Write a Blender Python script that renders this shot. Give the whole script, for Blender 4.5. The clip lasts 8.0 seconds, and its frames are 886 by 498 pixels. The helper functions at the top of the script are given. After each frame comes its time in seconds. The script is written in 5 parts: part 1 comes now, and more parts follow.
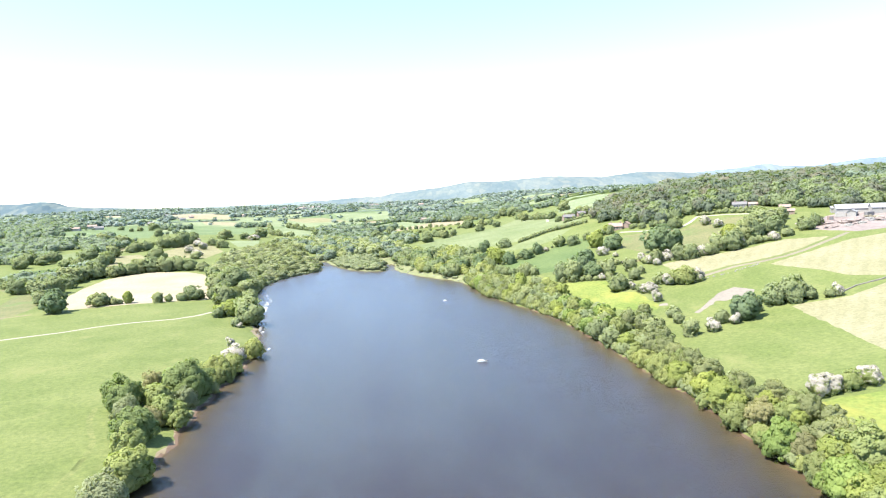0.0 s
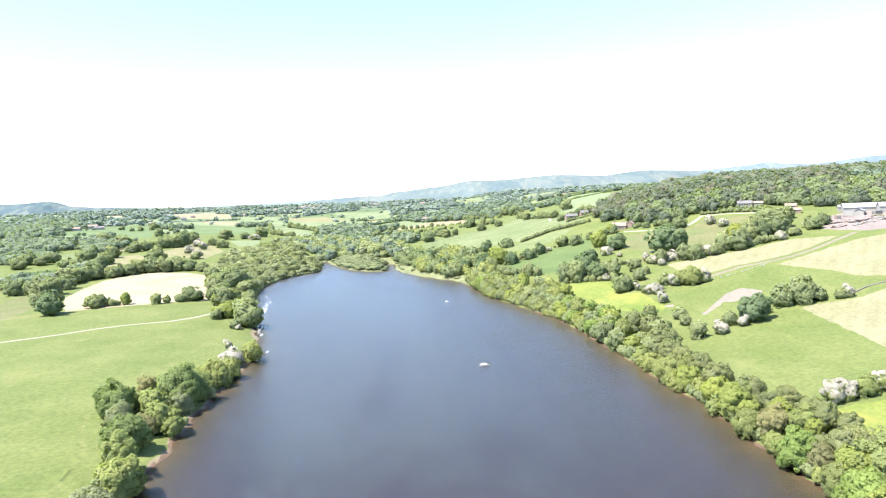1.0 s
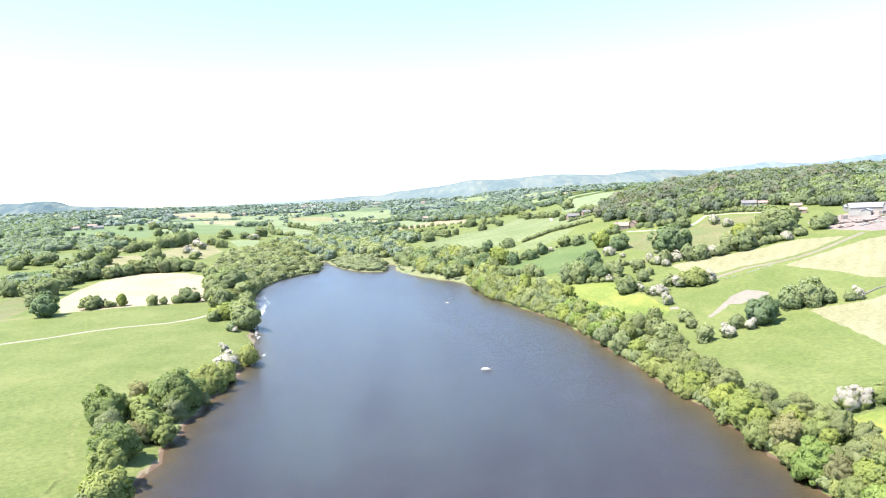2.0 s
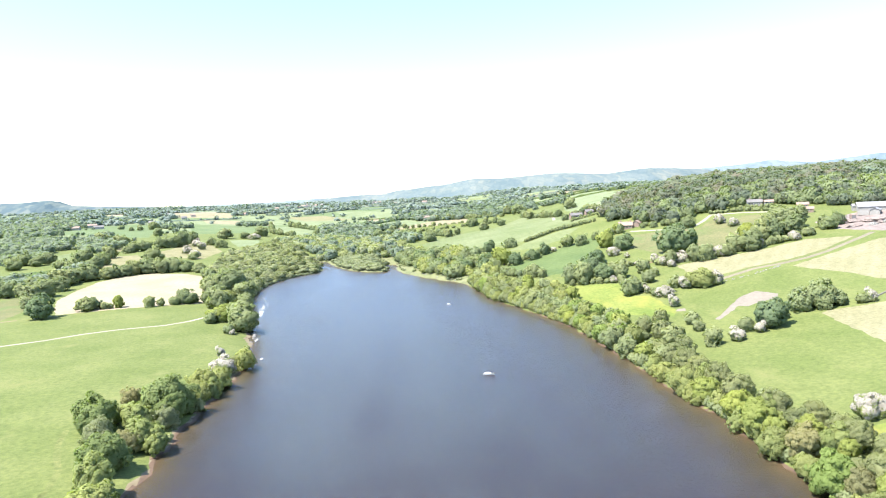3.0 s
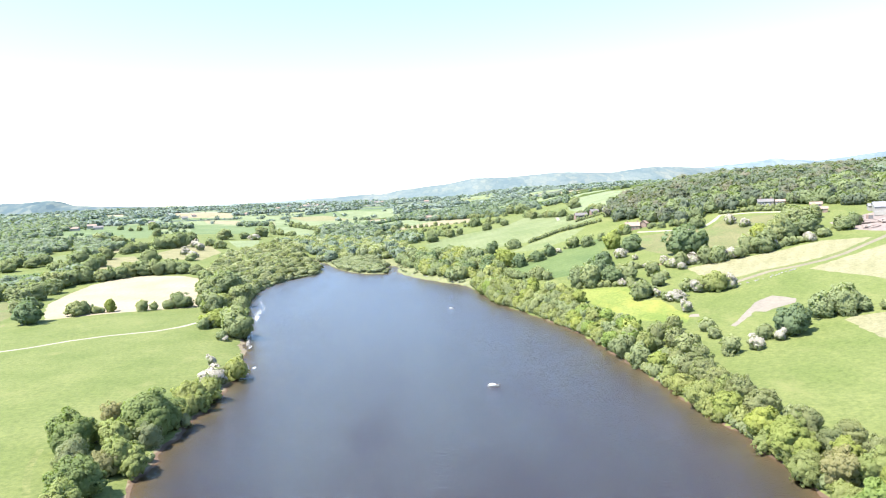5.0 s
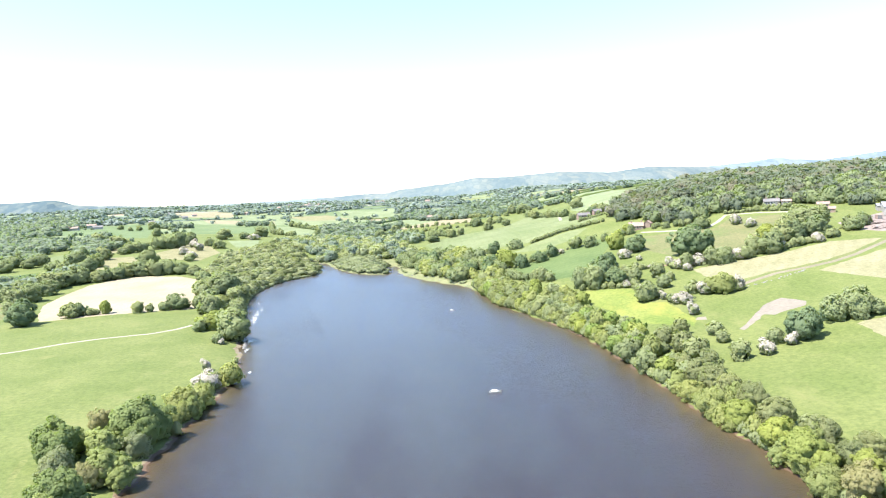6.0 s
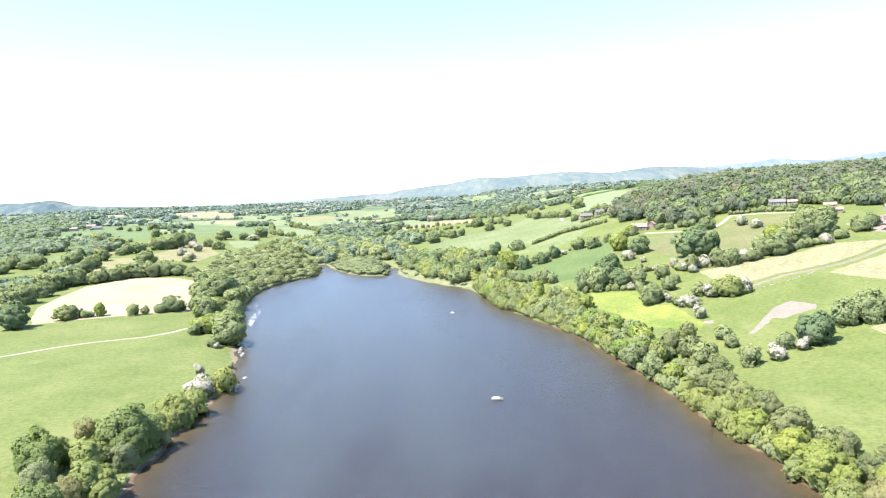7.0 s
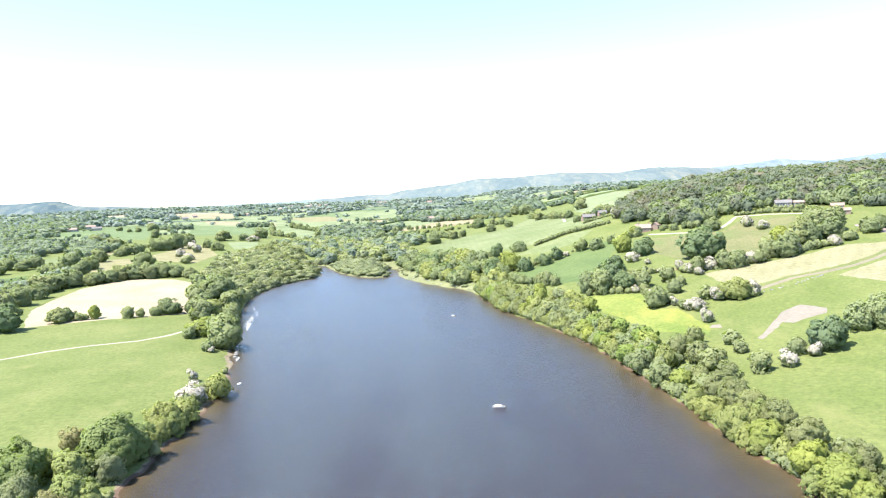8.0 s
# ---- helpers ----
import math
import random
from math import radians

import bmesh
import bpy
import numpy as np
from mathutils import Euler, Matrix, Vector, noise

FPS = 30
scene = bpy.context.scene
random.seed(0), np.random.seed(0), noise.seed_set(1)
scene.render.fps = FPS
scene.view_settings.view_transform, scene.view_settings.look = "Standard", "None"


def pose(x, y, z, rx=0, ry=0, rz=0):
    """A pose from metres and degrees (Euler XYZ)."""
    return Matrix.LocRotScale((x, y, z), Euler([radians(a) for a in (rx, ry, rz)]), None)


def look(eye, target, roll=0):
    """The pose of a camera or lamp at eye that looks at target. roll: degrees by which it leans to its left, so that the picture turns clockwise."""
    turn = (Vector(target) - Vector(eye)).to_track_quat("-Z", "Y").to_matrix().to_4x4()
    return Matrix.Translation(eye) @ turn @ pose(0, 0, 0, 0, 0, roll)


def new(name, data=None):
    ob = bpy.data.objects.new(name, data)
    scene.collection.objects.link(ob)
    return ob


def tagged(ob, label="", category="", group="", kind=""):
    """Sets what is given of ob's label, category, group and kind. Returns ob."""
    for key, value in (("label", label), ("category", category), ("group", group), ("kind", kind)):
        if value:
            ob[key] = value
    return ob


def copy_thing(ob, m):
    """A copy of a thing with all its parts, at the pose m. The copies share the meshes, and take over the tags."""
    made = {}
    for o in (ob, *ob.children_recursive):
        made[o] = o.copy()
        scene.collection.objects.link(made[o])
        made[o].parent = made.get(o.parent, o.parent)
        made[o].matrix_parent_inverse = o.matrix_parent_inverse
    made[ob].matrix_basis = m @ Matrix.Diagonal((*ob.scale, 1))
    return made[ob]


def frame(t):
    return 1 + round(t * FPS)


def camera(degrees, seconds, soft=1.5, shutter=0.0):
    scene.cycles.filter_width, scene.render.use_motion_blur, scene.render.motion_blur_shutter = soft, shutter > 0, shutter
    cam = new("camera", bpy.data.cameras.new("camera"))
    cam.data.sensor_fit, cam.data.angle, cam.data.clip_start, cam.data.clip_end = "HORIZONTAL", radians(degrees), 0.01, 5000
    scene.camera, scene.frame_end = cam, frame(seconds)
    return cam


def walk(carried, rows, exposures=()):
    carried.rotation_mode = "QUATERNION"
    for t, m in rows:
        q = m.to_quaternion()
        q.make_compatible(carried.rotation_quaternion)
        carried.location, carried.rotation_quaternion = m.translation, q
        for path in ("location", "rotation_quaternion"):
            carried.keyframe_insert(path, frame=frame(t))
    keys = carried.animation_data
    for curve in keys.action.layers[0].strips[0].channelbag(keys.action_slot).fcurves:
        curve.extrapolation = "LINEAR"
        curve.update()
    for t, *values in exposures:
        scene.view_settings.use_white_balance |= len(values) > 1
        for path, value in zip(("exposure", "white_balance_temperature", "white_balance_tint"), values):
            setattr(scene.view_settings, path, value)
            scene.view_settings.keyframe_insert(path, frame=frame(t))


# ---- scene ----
cam = camera(68.0, 8.0, soft=1.12)
PATH = [
    (0, (-0.485, 0.751, 61.101), (-0.481, 2.745, 60.948), -2.7),
    (0.5, (-0.485, 3.396, 61.216), (-0.482, 5.39, 61.062), -2.7),
    (1, (-0.437, 6.259, 61.467), (-0.438, 8.253, 61.311), -2.8),
    (1.5, (-0.337, 9.086, 61.705), (-0.339, 11.079, 61.548), -2.8),
    (3, (-0.126, 18.506, 62.115), (-0.134, 20.5, 61.954), -2.9),
    (3.5, (-0.047, 21.59, 62.273), (-0.058, 23.584, 62.112), -2.9),
    (4, (0.071, 24.867, 62.316), (0.058, 26.86, 62.153), -3.0),
    (4.5, (0.079, 28.011, 62.433), (0.065, 30.004, 62.271), -3.0),
    (6, (0.364, 38.186, 62.712), (0.345, 40.18, 62.548), -3.0),
    (6.5, (0.511, 41.445, 62.655), (0.49, 43.439, 62.492), -3.0),
    (7, (0.625, 44.948, 62.753), (0.603, 46.942, 62.59), -3.0),
    (7.5, (0.852, 48.171, 62.76), (0.828, 50.164, 62.598), -3.0),
    (8, (1.011, 51.703, 62.773), (0.985, 53.697, 62.612), -3.0),
]
walk(cam, [(t, look(eye, target, roll)) for t, eye, target, roll in PATH])

from mathutils import geometry

# ---- light ----
SUN_ELEVATION, SUN_AZIMUTH = 61.0, 244.0  # degrees; azimuth clockwise from +y
world = bpy.data.worlds.new("sky")
scene.world = world
world.use_nodes = True
wn = world.node_tree.nodes
sky = wn.new("ShaderNodeTexSky")
sky.sky_type, sky.sun_disc = "NISHITA", False
sky.sun_elevation, sky.sun_rotation = radians(SUN_ELEVATION), radians(SUN_AZIMUTH)
sky.altitude, sky.air_density, sky.dust_density, sky.ozone_density = 150, 1.0, 0.2, 3.0
wn["Background"].inputs["Strength"].default_value = 0.102
veil = wn.new("ShaderNodeMixRGB")  # thin high cloud over the whole sky
veil.inputs[0].default_value, veil.inputs[2].default_value = 0.02, (4.4, 5.4, 5.6, 1)
world.node_tree.links.new(sky.outputs["Color"], veil.inputs[1])
world.node_tree.links.new(veil.outputs[0], wn["Background"].inputs["Color"])
sun = new("sun", bpy.data.lights.new("sun", "SUN"))
sun.data.energy, sun.data.angle, sun.data.color = 3.45, radians(0.5), (1.0, 0.95, 0.86)
a, e = radians(SUN_AZIMUTH), radians(SUN_ELEVATION)
to_sun = Vector((math.sin(a) * math.cos(e), math.cos(a) * math.cos(e), math.sin(e)))
sun.matrix_world = look(to_sun * 500, (0, 0, 0))
scene.view_settings.exposure = 2.06


# ---- materials ----
def material(name, rough=0.8, metal=0.0):
    m = bpy.data.materials.new(name)
    m.use_nodes = True
    b = m.node_tree.nodes["Principled BSDF"]
    b.inputs["Roughness"].default_value, b.inputs["Metallic"].default_value = rough, metal
    return m, m.node_tree, b


def node(tree, kind, **inputs):
    n = tree.nodes.new(kind)
    for key, value in inputs.items():
        n.inputs[key.replace("_", " ")].default_value = value
    return n


def ramp(tree, fac, stops):
    r = tree.nodes.new("ShaderNodeValToRGB")
    el = r.color_ramp.elements
    while len(el) < len(stops):
        el.new(0.5)
    for x, (pos, col) in zip(el, stops):
        x.position, x.color = pos, (*col, 1)
    tree.links.new(fac, r.inputs["Fac"])
    return r.outputs["Color"]


def mix(tree, kind, fac, a, b):
    n = tree.nodes.new("ShaderNodeMixRGB")
    n.blend_type = kind
    for s, v in zip(n.inputs, (fac, a, b)):
        if hasattr(v, "is_linked"):
            tree.links.new(v, s)
        else:
            s.default_value = v if isinstance(v, float) else (*v, 1)
    return n.outputs["Color"]


def place(tree, stretch=(1, 1, 1), turn=0.0):
    """World-sized coordinates for textures, in metres."""
    g = tree.nodes.new("ShaderNodeNewGeometry")
    m = tree.nodes.new("ShaderNodeMapping")
    m.inputs["Scale"].default_value, m.inputs["Rotation"].default_value = stretch, (0, 0, radians(turn))
    tree.links.new(g.outputs["Position"], m.inputs["Vector"])
    return m.outputs["Vector"]


def noise_of(tree, where, size, detail=4.0, rough=0.55):
    n = node(tree, "ShaderNodeTexNoise", Scale=1.0 / size, Detail=detail, Roughness=rough)
    tree.links.new(where, n.inputs["Vector"])
    return n.outputs["Fac"]


def bump(tree, b, height_socket, strength, distance):
    n = node(tree, "ShaderNodeBump", Strength=strength, Distance=distance)
    tree.links.new(height_socket, n.inputs["Height"])
    tree.links.new(n.outputs["Normal"], b.inputs["Normal"])


def field(name, dark, light, flecks=None, lines=0.0, turn=0.0, patch=26.0, much=0.5):
    """Grass or crop: broad patches, tufts of one to three metres, fine grain, and optional mowing lines or flowers."""
    m, t, b = material(name, 0.92)
    w = place(t)
    mid = tuple((p + q) / 2 for p, q in zip(dark, light))
    col = ramp(t, noise_of(t, w, patch, 5.0, 0.6), [(0.34, dark), (0.5, mid), (0.66, light)])
    tuft = ramp(t, noise_of(t, place(t), 1.5, 6.0, 0.78), [(0.36, (0.55, 0.62, 0.52)), (0.5, (0.95, 0.95, 0.95)), (0.64, (1.32, 1.27, 1.16))])
    col = mix(t, "MULTIPLY", 0.6, col, tuft)
    if flecks:
        f = ramp(t, noise_of(t, place(t, (1, 0.55, 1), turn), 17.0, 6.0, 0.7), [(0.62 - 0.25 * much, (0, 0, 0)), (0.78 - 0.2 * much, (1, 1, 1))])
        col = mix(t, "MIX", f, col, flecks)
    if lines:
        v = node(t, "ShaderNodeTexWave", Scale=0.05, Distortion=2.2, Detail=2.0)
        t.links.new(place(t, (1, 1, 1), turn), v.inputs["Vector"])
        col = mix(t, "MULTIPLY", lines, col, ramp(t, v.outputs["Fac"], [(0.2, (0.75, 0.78, 0.7)), (0.8, (1.1, 1.1, 1.1))]))
    t.links.new(col, b.inputs["Base Color"])
    b.inputs["Specular IOR Level"].default_value = 0.15
    bump(t, b, noise_of(t, w, 1.1, 6.0, 0.7), 0.5, 0.35)
    return m


def leaves(name, dark, light, tint=0.42, brown=None):
    """Foliage: each spray of leaves and each tree differs a little; some light passes through."""
    m, t, b = material(name, 0.62)
    g = t.nodes.new("ShaderNodeNewGeometry")
    o = t.nodes.new("ShaderNodeObjectInfo")
    mid = tuple((p + q) / 2 for p, q in zip(dark, light))
    dark, light = (tuple(0.75 * p + 0.25 * q for p, q in zip(mid, c)) for c in (dark, light))
    col = ramp(t, g.outputs["Random Per Island"], [(0.0, dark), (0.55, mid), (1.0, light)])
    col = mix(t, "MULTIPLY", 0.8, col, ramp(t, o.outputs["Random"], [(0.0, (0.84, 0.86, 0.82)), (0.5, (0.98, 0.98, 1)), (1.0, (1.10, 1.06, 0.98))]))
    big = noise_of(t, place(t), 14.0, 2.0)
    col = mix(t, "MULTIPLY", 0.7, col, ramp(t, big, [(0.35, (0.82, 0.84, 0.81)), (0.65, (1.1, 1.08, 1.0))]))
    if brown:
        col = mix(t, "MIX", ramp(t, noise_of(t, place(t), 30.0, 3.0), [(0.48, (0, 0, 0)), (0.7, (0.7, 0.7, 0.7))]), col, brown)
    t.links.new(col, b.inputs["Base Color"])
    b.inputs["Specular IOR Level"].default_value = 0.06
    through_leaf = node(t, "ShaderNodeBsdfTranslucent")
    t.links.new(mix(t, "MULTIPLY", 1.0, col, (1.0, 1.15, 0.5)), through_leaf.inputs["Color"])
    both = node(t, "ShaderNodeMixShader", Fac=tint)
    t.links.new(b.outputs[0], both.inputs[1])
    t.links.new(through_leaf.outputs[0], both.inputs[2])
    t.links.new(both.outputs[0], t.nodes["Material Output"].inputs["Surface"])
    return m


def plain(name, dark, light, rough=0.85, size=0.6, metal=0.0, relief=0.02):
    """Stone, brick, plaster, slate: mottled at two scales."""
    m, t, b = material(name, rough, metal)
    w = place(t)
    col = ramp(t, noise_of(t, w, size, 6.0, 0.65), [(0.3, dark), (0.7, light)])
    col = mix(t, "MULTIPLY", 0.5, col, ramp(t, noise_of(t, w, size * 9, 3.0), [(0.35, (0.75, 0.75, 0.75)), (0.65, (1.15, 1.13, 1.1))]))
    t.links.new(col, b.inputs["Base Color"])
    bump(t, b, noise_of(t, w, size * 0.4, 5.0), 0.5, relief)
    return m


def patchwork(name, size, stops):
    """Far hillsides: small fields, heath and woods, each a patch of its own colour with a dark hedge line."""
    m, t, b = material(name, 0.95)
    w = place(t, (1, 0.55, 0.6), 20)
    warp = node(t, "ShaderNodeTexNoise", Scale=1.4 / size, Detail=4.0)
    t.links.new(w, warp.inputs["Vector"])
    bent = t.nodes.new("ShaderNodeVectorMath")
    bent.operation = "MULTIPLY_ADD"
    t.links.new(warp.outputs["Color"], bent.inputs[0])
    bent.inputs[1].default_value = (size * 0.9,) * 3
    t.links.new(w, bent.inputs[2])
    cell = node(t, "ShaderNodeTexVoronoi", Scale=1.0 / size)
    edge = node(t, "ShaderNodeTexVoronoi", Scale=1.0 / size)
    edge.feature = "DISTANCE_TO_EDGE"
    for n in (cell, edge):
        t.links.new(bent.outputs[0], n.inputs["Vector"])
    one = t.nodes.new("ShaderNodeSeparateColor")
    t.links.new(cell.outputs["Color"], one.inputs[0])
    col = ramp(t, one.outputs[0], stops)
    col = mix(t, "MULTIPLY", 0.35, col, ramp(t, edge.outputs["Distance"], [(0.03, (0.72, 0.78, 0.8)), (0.09, (1, 1, 1))]))
    col = mix(t, "MULTIPLY", 0.6, col, ramp(t, noise_of(t, place(t), size * 0.4, 6.0, 0.75), [(0.35, (0.72, 0.78, 0.8)), (0.6, (1.08, 1.05, 1.02))]))
    col = mix(t, "MULTIPLY", 0.7, col, ramp(t, noise_of(t, place(t, (1, 0.6, 1.6)), size * 4.5, 4.0, 0.6), [(0.42, (0.74, 0.83, 0.86)), (0.56, (1.06, 1.04, 1.0))]))
    t.links.new(col, b.inputs["Base Color"])
    b.inputs["Specular IOR Level"].default_value = 0.1
    return m


MEADOW = field("meadow_grass", (0.105, 0.133, 0.041), (0.142, 0.162, 0.058), flecks=(0.164, 0.172, 0.066), much=0.25)
PASTURE = field("bright_pasture", (0.120, 0.149, 0.062), (0.170, 0.190, 0.098), patch=40.0, lines=0.15)
DEEP = field("deep_green_pasture", (0.076, 0.113, 0.042), (0.114, 0.149, 0.058), patch=40.0, lines=0.2, turn=70)
HAY = field("cut_hay", (0.210, 0.181, 0.110), (0.268, 0.233, 0.156), patch=30.0, lines=0.25, turn=25)
PALE_HAY = field("bleached_hay", (0.266, 0.222, 0.154), (0.313, 0.271, 0.196), patch=30.0, lines=0.1)
GOLD = field("ripening_grass", (0.194, 0.184, 0.106), (0.232, 0.216, 0.134), patch=18.0, lines=0.2, turn=35)
TAN = field("dry_grass", (0.165, 0.160, 0.082), (0.225, 0.205, 0.115), patch=16.0)
BROWN = field("brown_rough_grass", (0.115, 0.130, 0.055), (0.156, 0.150, 0.074), patch=20.0, flecks=(0.105, 0.150, 0.05), much=0.35)
BUTTER = field("buttercup_meadow", (0.122, 0.163, 0.040), (0.180, 0.203, 0.057), flecks=(0.226, 0.214, 0.056), much=0.55)
WORN = field("trodden_grass", (0.112, 0.136, 0.045), (0.152, 0.166, 0.062), patch=6.0)
# farthest ground: pale blue haze painted into the grass colours
DISTANT = field("hazed_country", (0.108, 0.152, 0.139), (0.188, 0.216, 0.206), patch=160.0, flecks=(0.280, 0.280, 0.269), much=0.35)
# far copies of the two pastures, paled and blued in colour for haze
HAZED_PASTURE = field("hazed_pasture", (0.140, 0.172, 0.088), (0.195, 0.222, 0.122), patch=40.0, lines=0.1)
HAZED_DEEP = field("hazed_deep_pasture", (0.096, 0.136, 0.060), (0.136, 0.173, 0.082), patch=40.0, lines=0.1)
MARSH = field("marsh_grass", (0.128, 0.148, 0.068), (0.188, 0.190, 0.104), patch=6.0)
MUD = plain("dry_mud", (0.165, 0.142, 0.110), (0.226, 0.198, 0.162), size=1.4, relief=0.05)
TRACK = plain("pale_track", (0.236, 0.215, 0.163), (0.319, 0.299, 0.240), size=1.2, relief=0.04)
YARD = plain("farmyard_rubble", (0.151, 0.116, 0.101), (0.252, 0.212, 0.197), size=3.0, relief=0.2)
BANK = plain("sandy_bank", (0.132, 0.104, 0.060), (0.205, 0.170, 0.108), size=1.5, relief=0.06)
SHINGLE = plain("pale_shingle", (0.115, 0.124, 0.058), (0.199, 0.197, 0.117), size=1.5, relief=0.06)
DIRT = plain("dirt_track", (0.118, 0.104, 0.068), (0.205, 0.180, 0.128), size=1.6, relief=0.05)
WET_BANK = plain("wet_red_bank", (0.075, 0.047, 0.029), (0.128, 0.082, 0.053), size=1.5, relief=0.06)
EARTH = plain("bare_red_earth", (0.16, 0.10, 0.07), (0.24, 0.16, 0.12), size=1.2, relief=0.05)
BARK = plain("bark", (0.06, 0.045, 0.03), (0.14, 0.11, 0.08), size=0.3, relief=0.03)
OAK = leaves("oak_leaves", (0.136, 0.184, 0.077), (0.303, 0.353, 0.155))
ASH = leaves("ash_leaves", (0.184, 0.229, 0.093), (0.351, 0.382, 0.167))
# oak and ash for farther trees, a little haze mixed into the leaf colour
HAZED_OAK = leaves("hazed_oak_leaves", (0.160, 0.200, 0.110), (0.322, 0.362, 0.204))
HAZED_ASH = leaves("hazed_ash_leaves", (0.204, 0.240, 0.128), (0.356, 0.382, 0.212))
WILLOW = leaves("willow_leaves", (0.207, 0.238, 0.093), (0.369, 0.388, 0.172))
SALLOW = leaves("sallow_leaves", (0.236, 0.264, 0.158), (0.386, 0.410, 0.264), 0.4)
SILVER = leaves("white_willow_leaves", (0.204, 0.231, 0.132), (0.325, 0.345, 0.216), 0.4)
ALDER = leaves("alder_leaves", (0.191, 0.214, 0.108), (0.325, 0.343, 0.185), 0.45)
RUSSET = leaves("russet_leaves", (0.225, 0.217, 0.118), (0.339, 0.328, 0.181), 0.4)
SYCAMORE = leaves("sycamore_leaves", (0.169, 0.236, 0.074), (0.319, 0.388, 0.131))
LIME = leaves("lime_leaves", (0.212, 0.258, 0.076), (0.378, 0.404, 0.139))
HOLM = leaves("dark_oak_leaves", (0.112, 0.162, 0.095), (0.234, 0.289, 0.164))
PINE = leaves("woodland_leaves", (0.116, 0.148, 0.113), (0.227, 0.257, 0.188), brown=(0.222, 0.188, 0.142))
# woods beyond the lake: leaf green lightened and blued to paint in haze
HAZED_VALLEY = leaves("hazed_valley_leaves", (0.178, 0.224, 0.180), (0.270, 0.316, 0.252))
# farthest hedges and copses, their grey-blue is haze put into the colour
DISTANT_LEAVES = leaves("hazed_distant_leaves", (0.196, 0.242, 0.228), (0.262, 0.308, 0.290), 0.3)
BLOSSOM = plain("may_blossom", (0.300, 0.278, 0.222), (0.440, 0.405, 0.340), size=0.8)
# hill colours include the blue-grey of air haze, palest on the farthest
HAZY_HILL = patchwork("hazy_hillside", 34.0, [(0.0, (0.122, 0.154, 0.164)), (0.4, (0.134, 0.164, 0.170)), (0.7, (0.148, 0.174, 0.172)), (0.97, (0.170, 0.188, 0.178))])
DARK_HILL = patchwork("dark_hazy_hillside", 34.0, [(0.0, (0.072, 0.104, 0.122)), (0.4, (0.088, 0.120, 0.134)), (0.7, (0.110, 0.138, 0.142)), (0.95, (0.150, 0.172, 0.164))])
FAR_HILL = patchwork("haze_blue_hillside", 160.0, [(0.0, (0.160, 0.196, 0.230)), (0.5, (0.176, 0.212, 0.242)), (1.0, (0.200, 0.228, 0.248))])
BRICK = plain("red_brick", (0.205, 0.140, 0.114), (0.290, 0.220, 0.182), size=0.5)
RENDER_WALL = plain("white_render", (0.269, 0.257, 0.236), (0.321, 0.308, 0.286), size=1.2)
TILE = plain("clay_tiles", (0.221, 0.142, 0.117), (0.308, 0.240, 0.199), size=0.5)
SLATE = plain("grey_slate", (0.120, 0.112, 0.110), (0.190, 0.180, 0.176), 0.6, size=0.6)
SHEET = plain("pale_sheet_roof", (0.225, 0.222, 0.236), (0.285, 0.280, 0.292), 0.5, size=2.5)
STONE = plain("gritstone", (0.105, 0.098, 0.080), (0.190, 0.176, 0.148), size=0.5, relief=0.06)
GLASS = plain("dark_window", (0.03, 0.035, 0.04), (0.05, 0.055, 0.06), 0.12, size=1.0)
HULL = plain("white_hull_paint", (0.496, 0.496, 0.480), (0.592, 0.592, 0.576), 0.4, size=0.5)
WOOD = plain("weathered_wood", (0.20, 0.15, 0.10), (0.32, 0.26, 0.19), size=0.3)
WHITE_FLAKES = plain("white_flake", (0.375, 0.393, 0.400), (0.540, 0.562, 0.576), size=0.8)


def bed():
    """Lake bed: ochre sand in the shallows, dark peat with a blue-grey tint further out."""
    m, t, b = material("lake_bed", 0.9)
    z = t.nodes.new("ShaderNodeSeparateXYZ")
    t.links.new(place(t), z.inputs[0])
    depth = node(t, "ShaderNodeMapRange")
    for key, value in (("From Min", -6.0), ("From Max", 0.0)):
        depth.inputs[key].default_value = value
    t.links.new(z.outputs["Z"], depth.inputs["Value"])
    # deep stops tinted blue-grey to stand in for light scattered by the water
    col = ramp(t, depth.outputs[0], [(0.0, (0.026, 0.025, 0.036)), (0.5, (0.028, 0.026, 0.034)), (0.78, (0.040, 0.035, 0.031)), (0.91, (0.062, 0.053, 0.032)), (0.97, (0.090, 0.073, 0.040)), (1.0, (0.108, 0.074, 0.042))])
    col = mix(t, "MULTIPLY", 0.6, col, ramp(t, noise_of(t, place(t), 5.0, 4.0), [(0.3, (0.7, 0.7, 0.7)), (0.7, (1.2, 1.2, 1.2))]))
    t.links.new(col, b.inputs["Base Color"])
    return m


BED = bed()


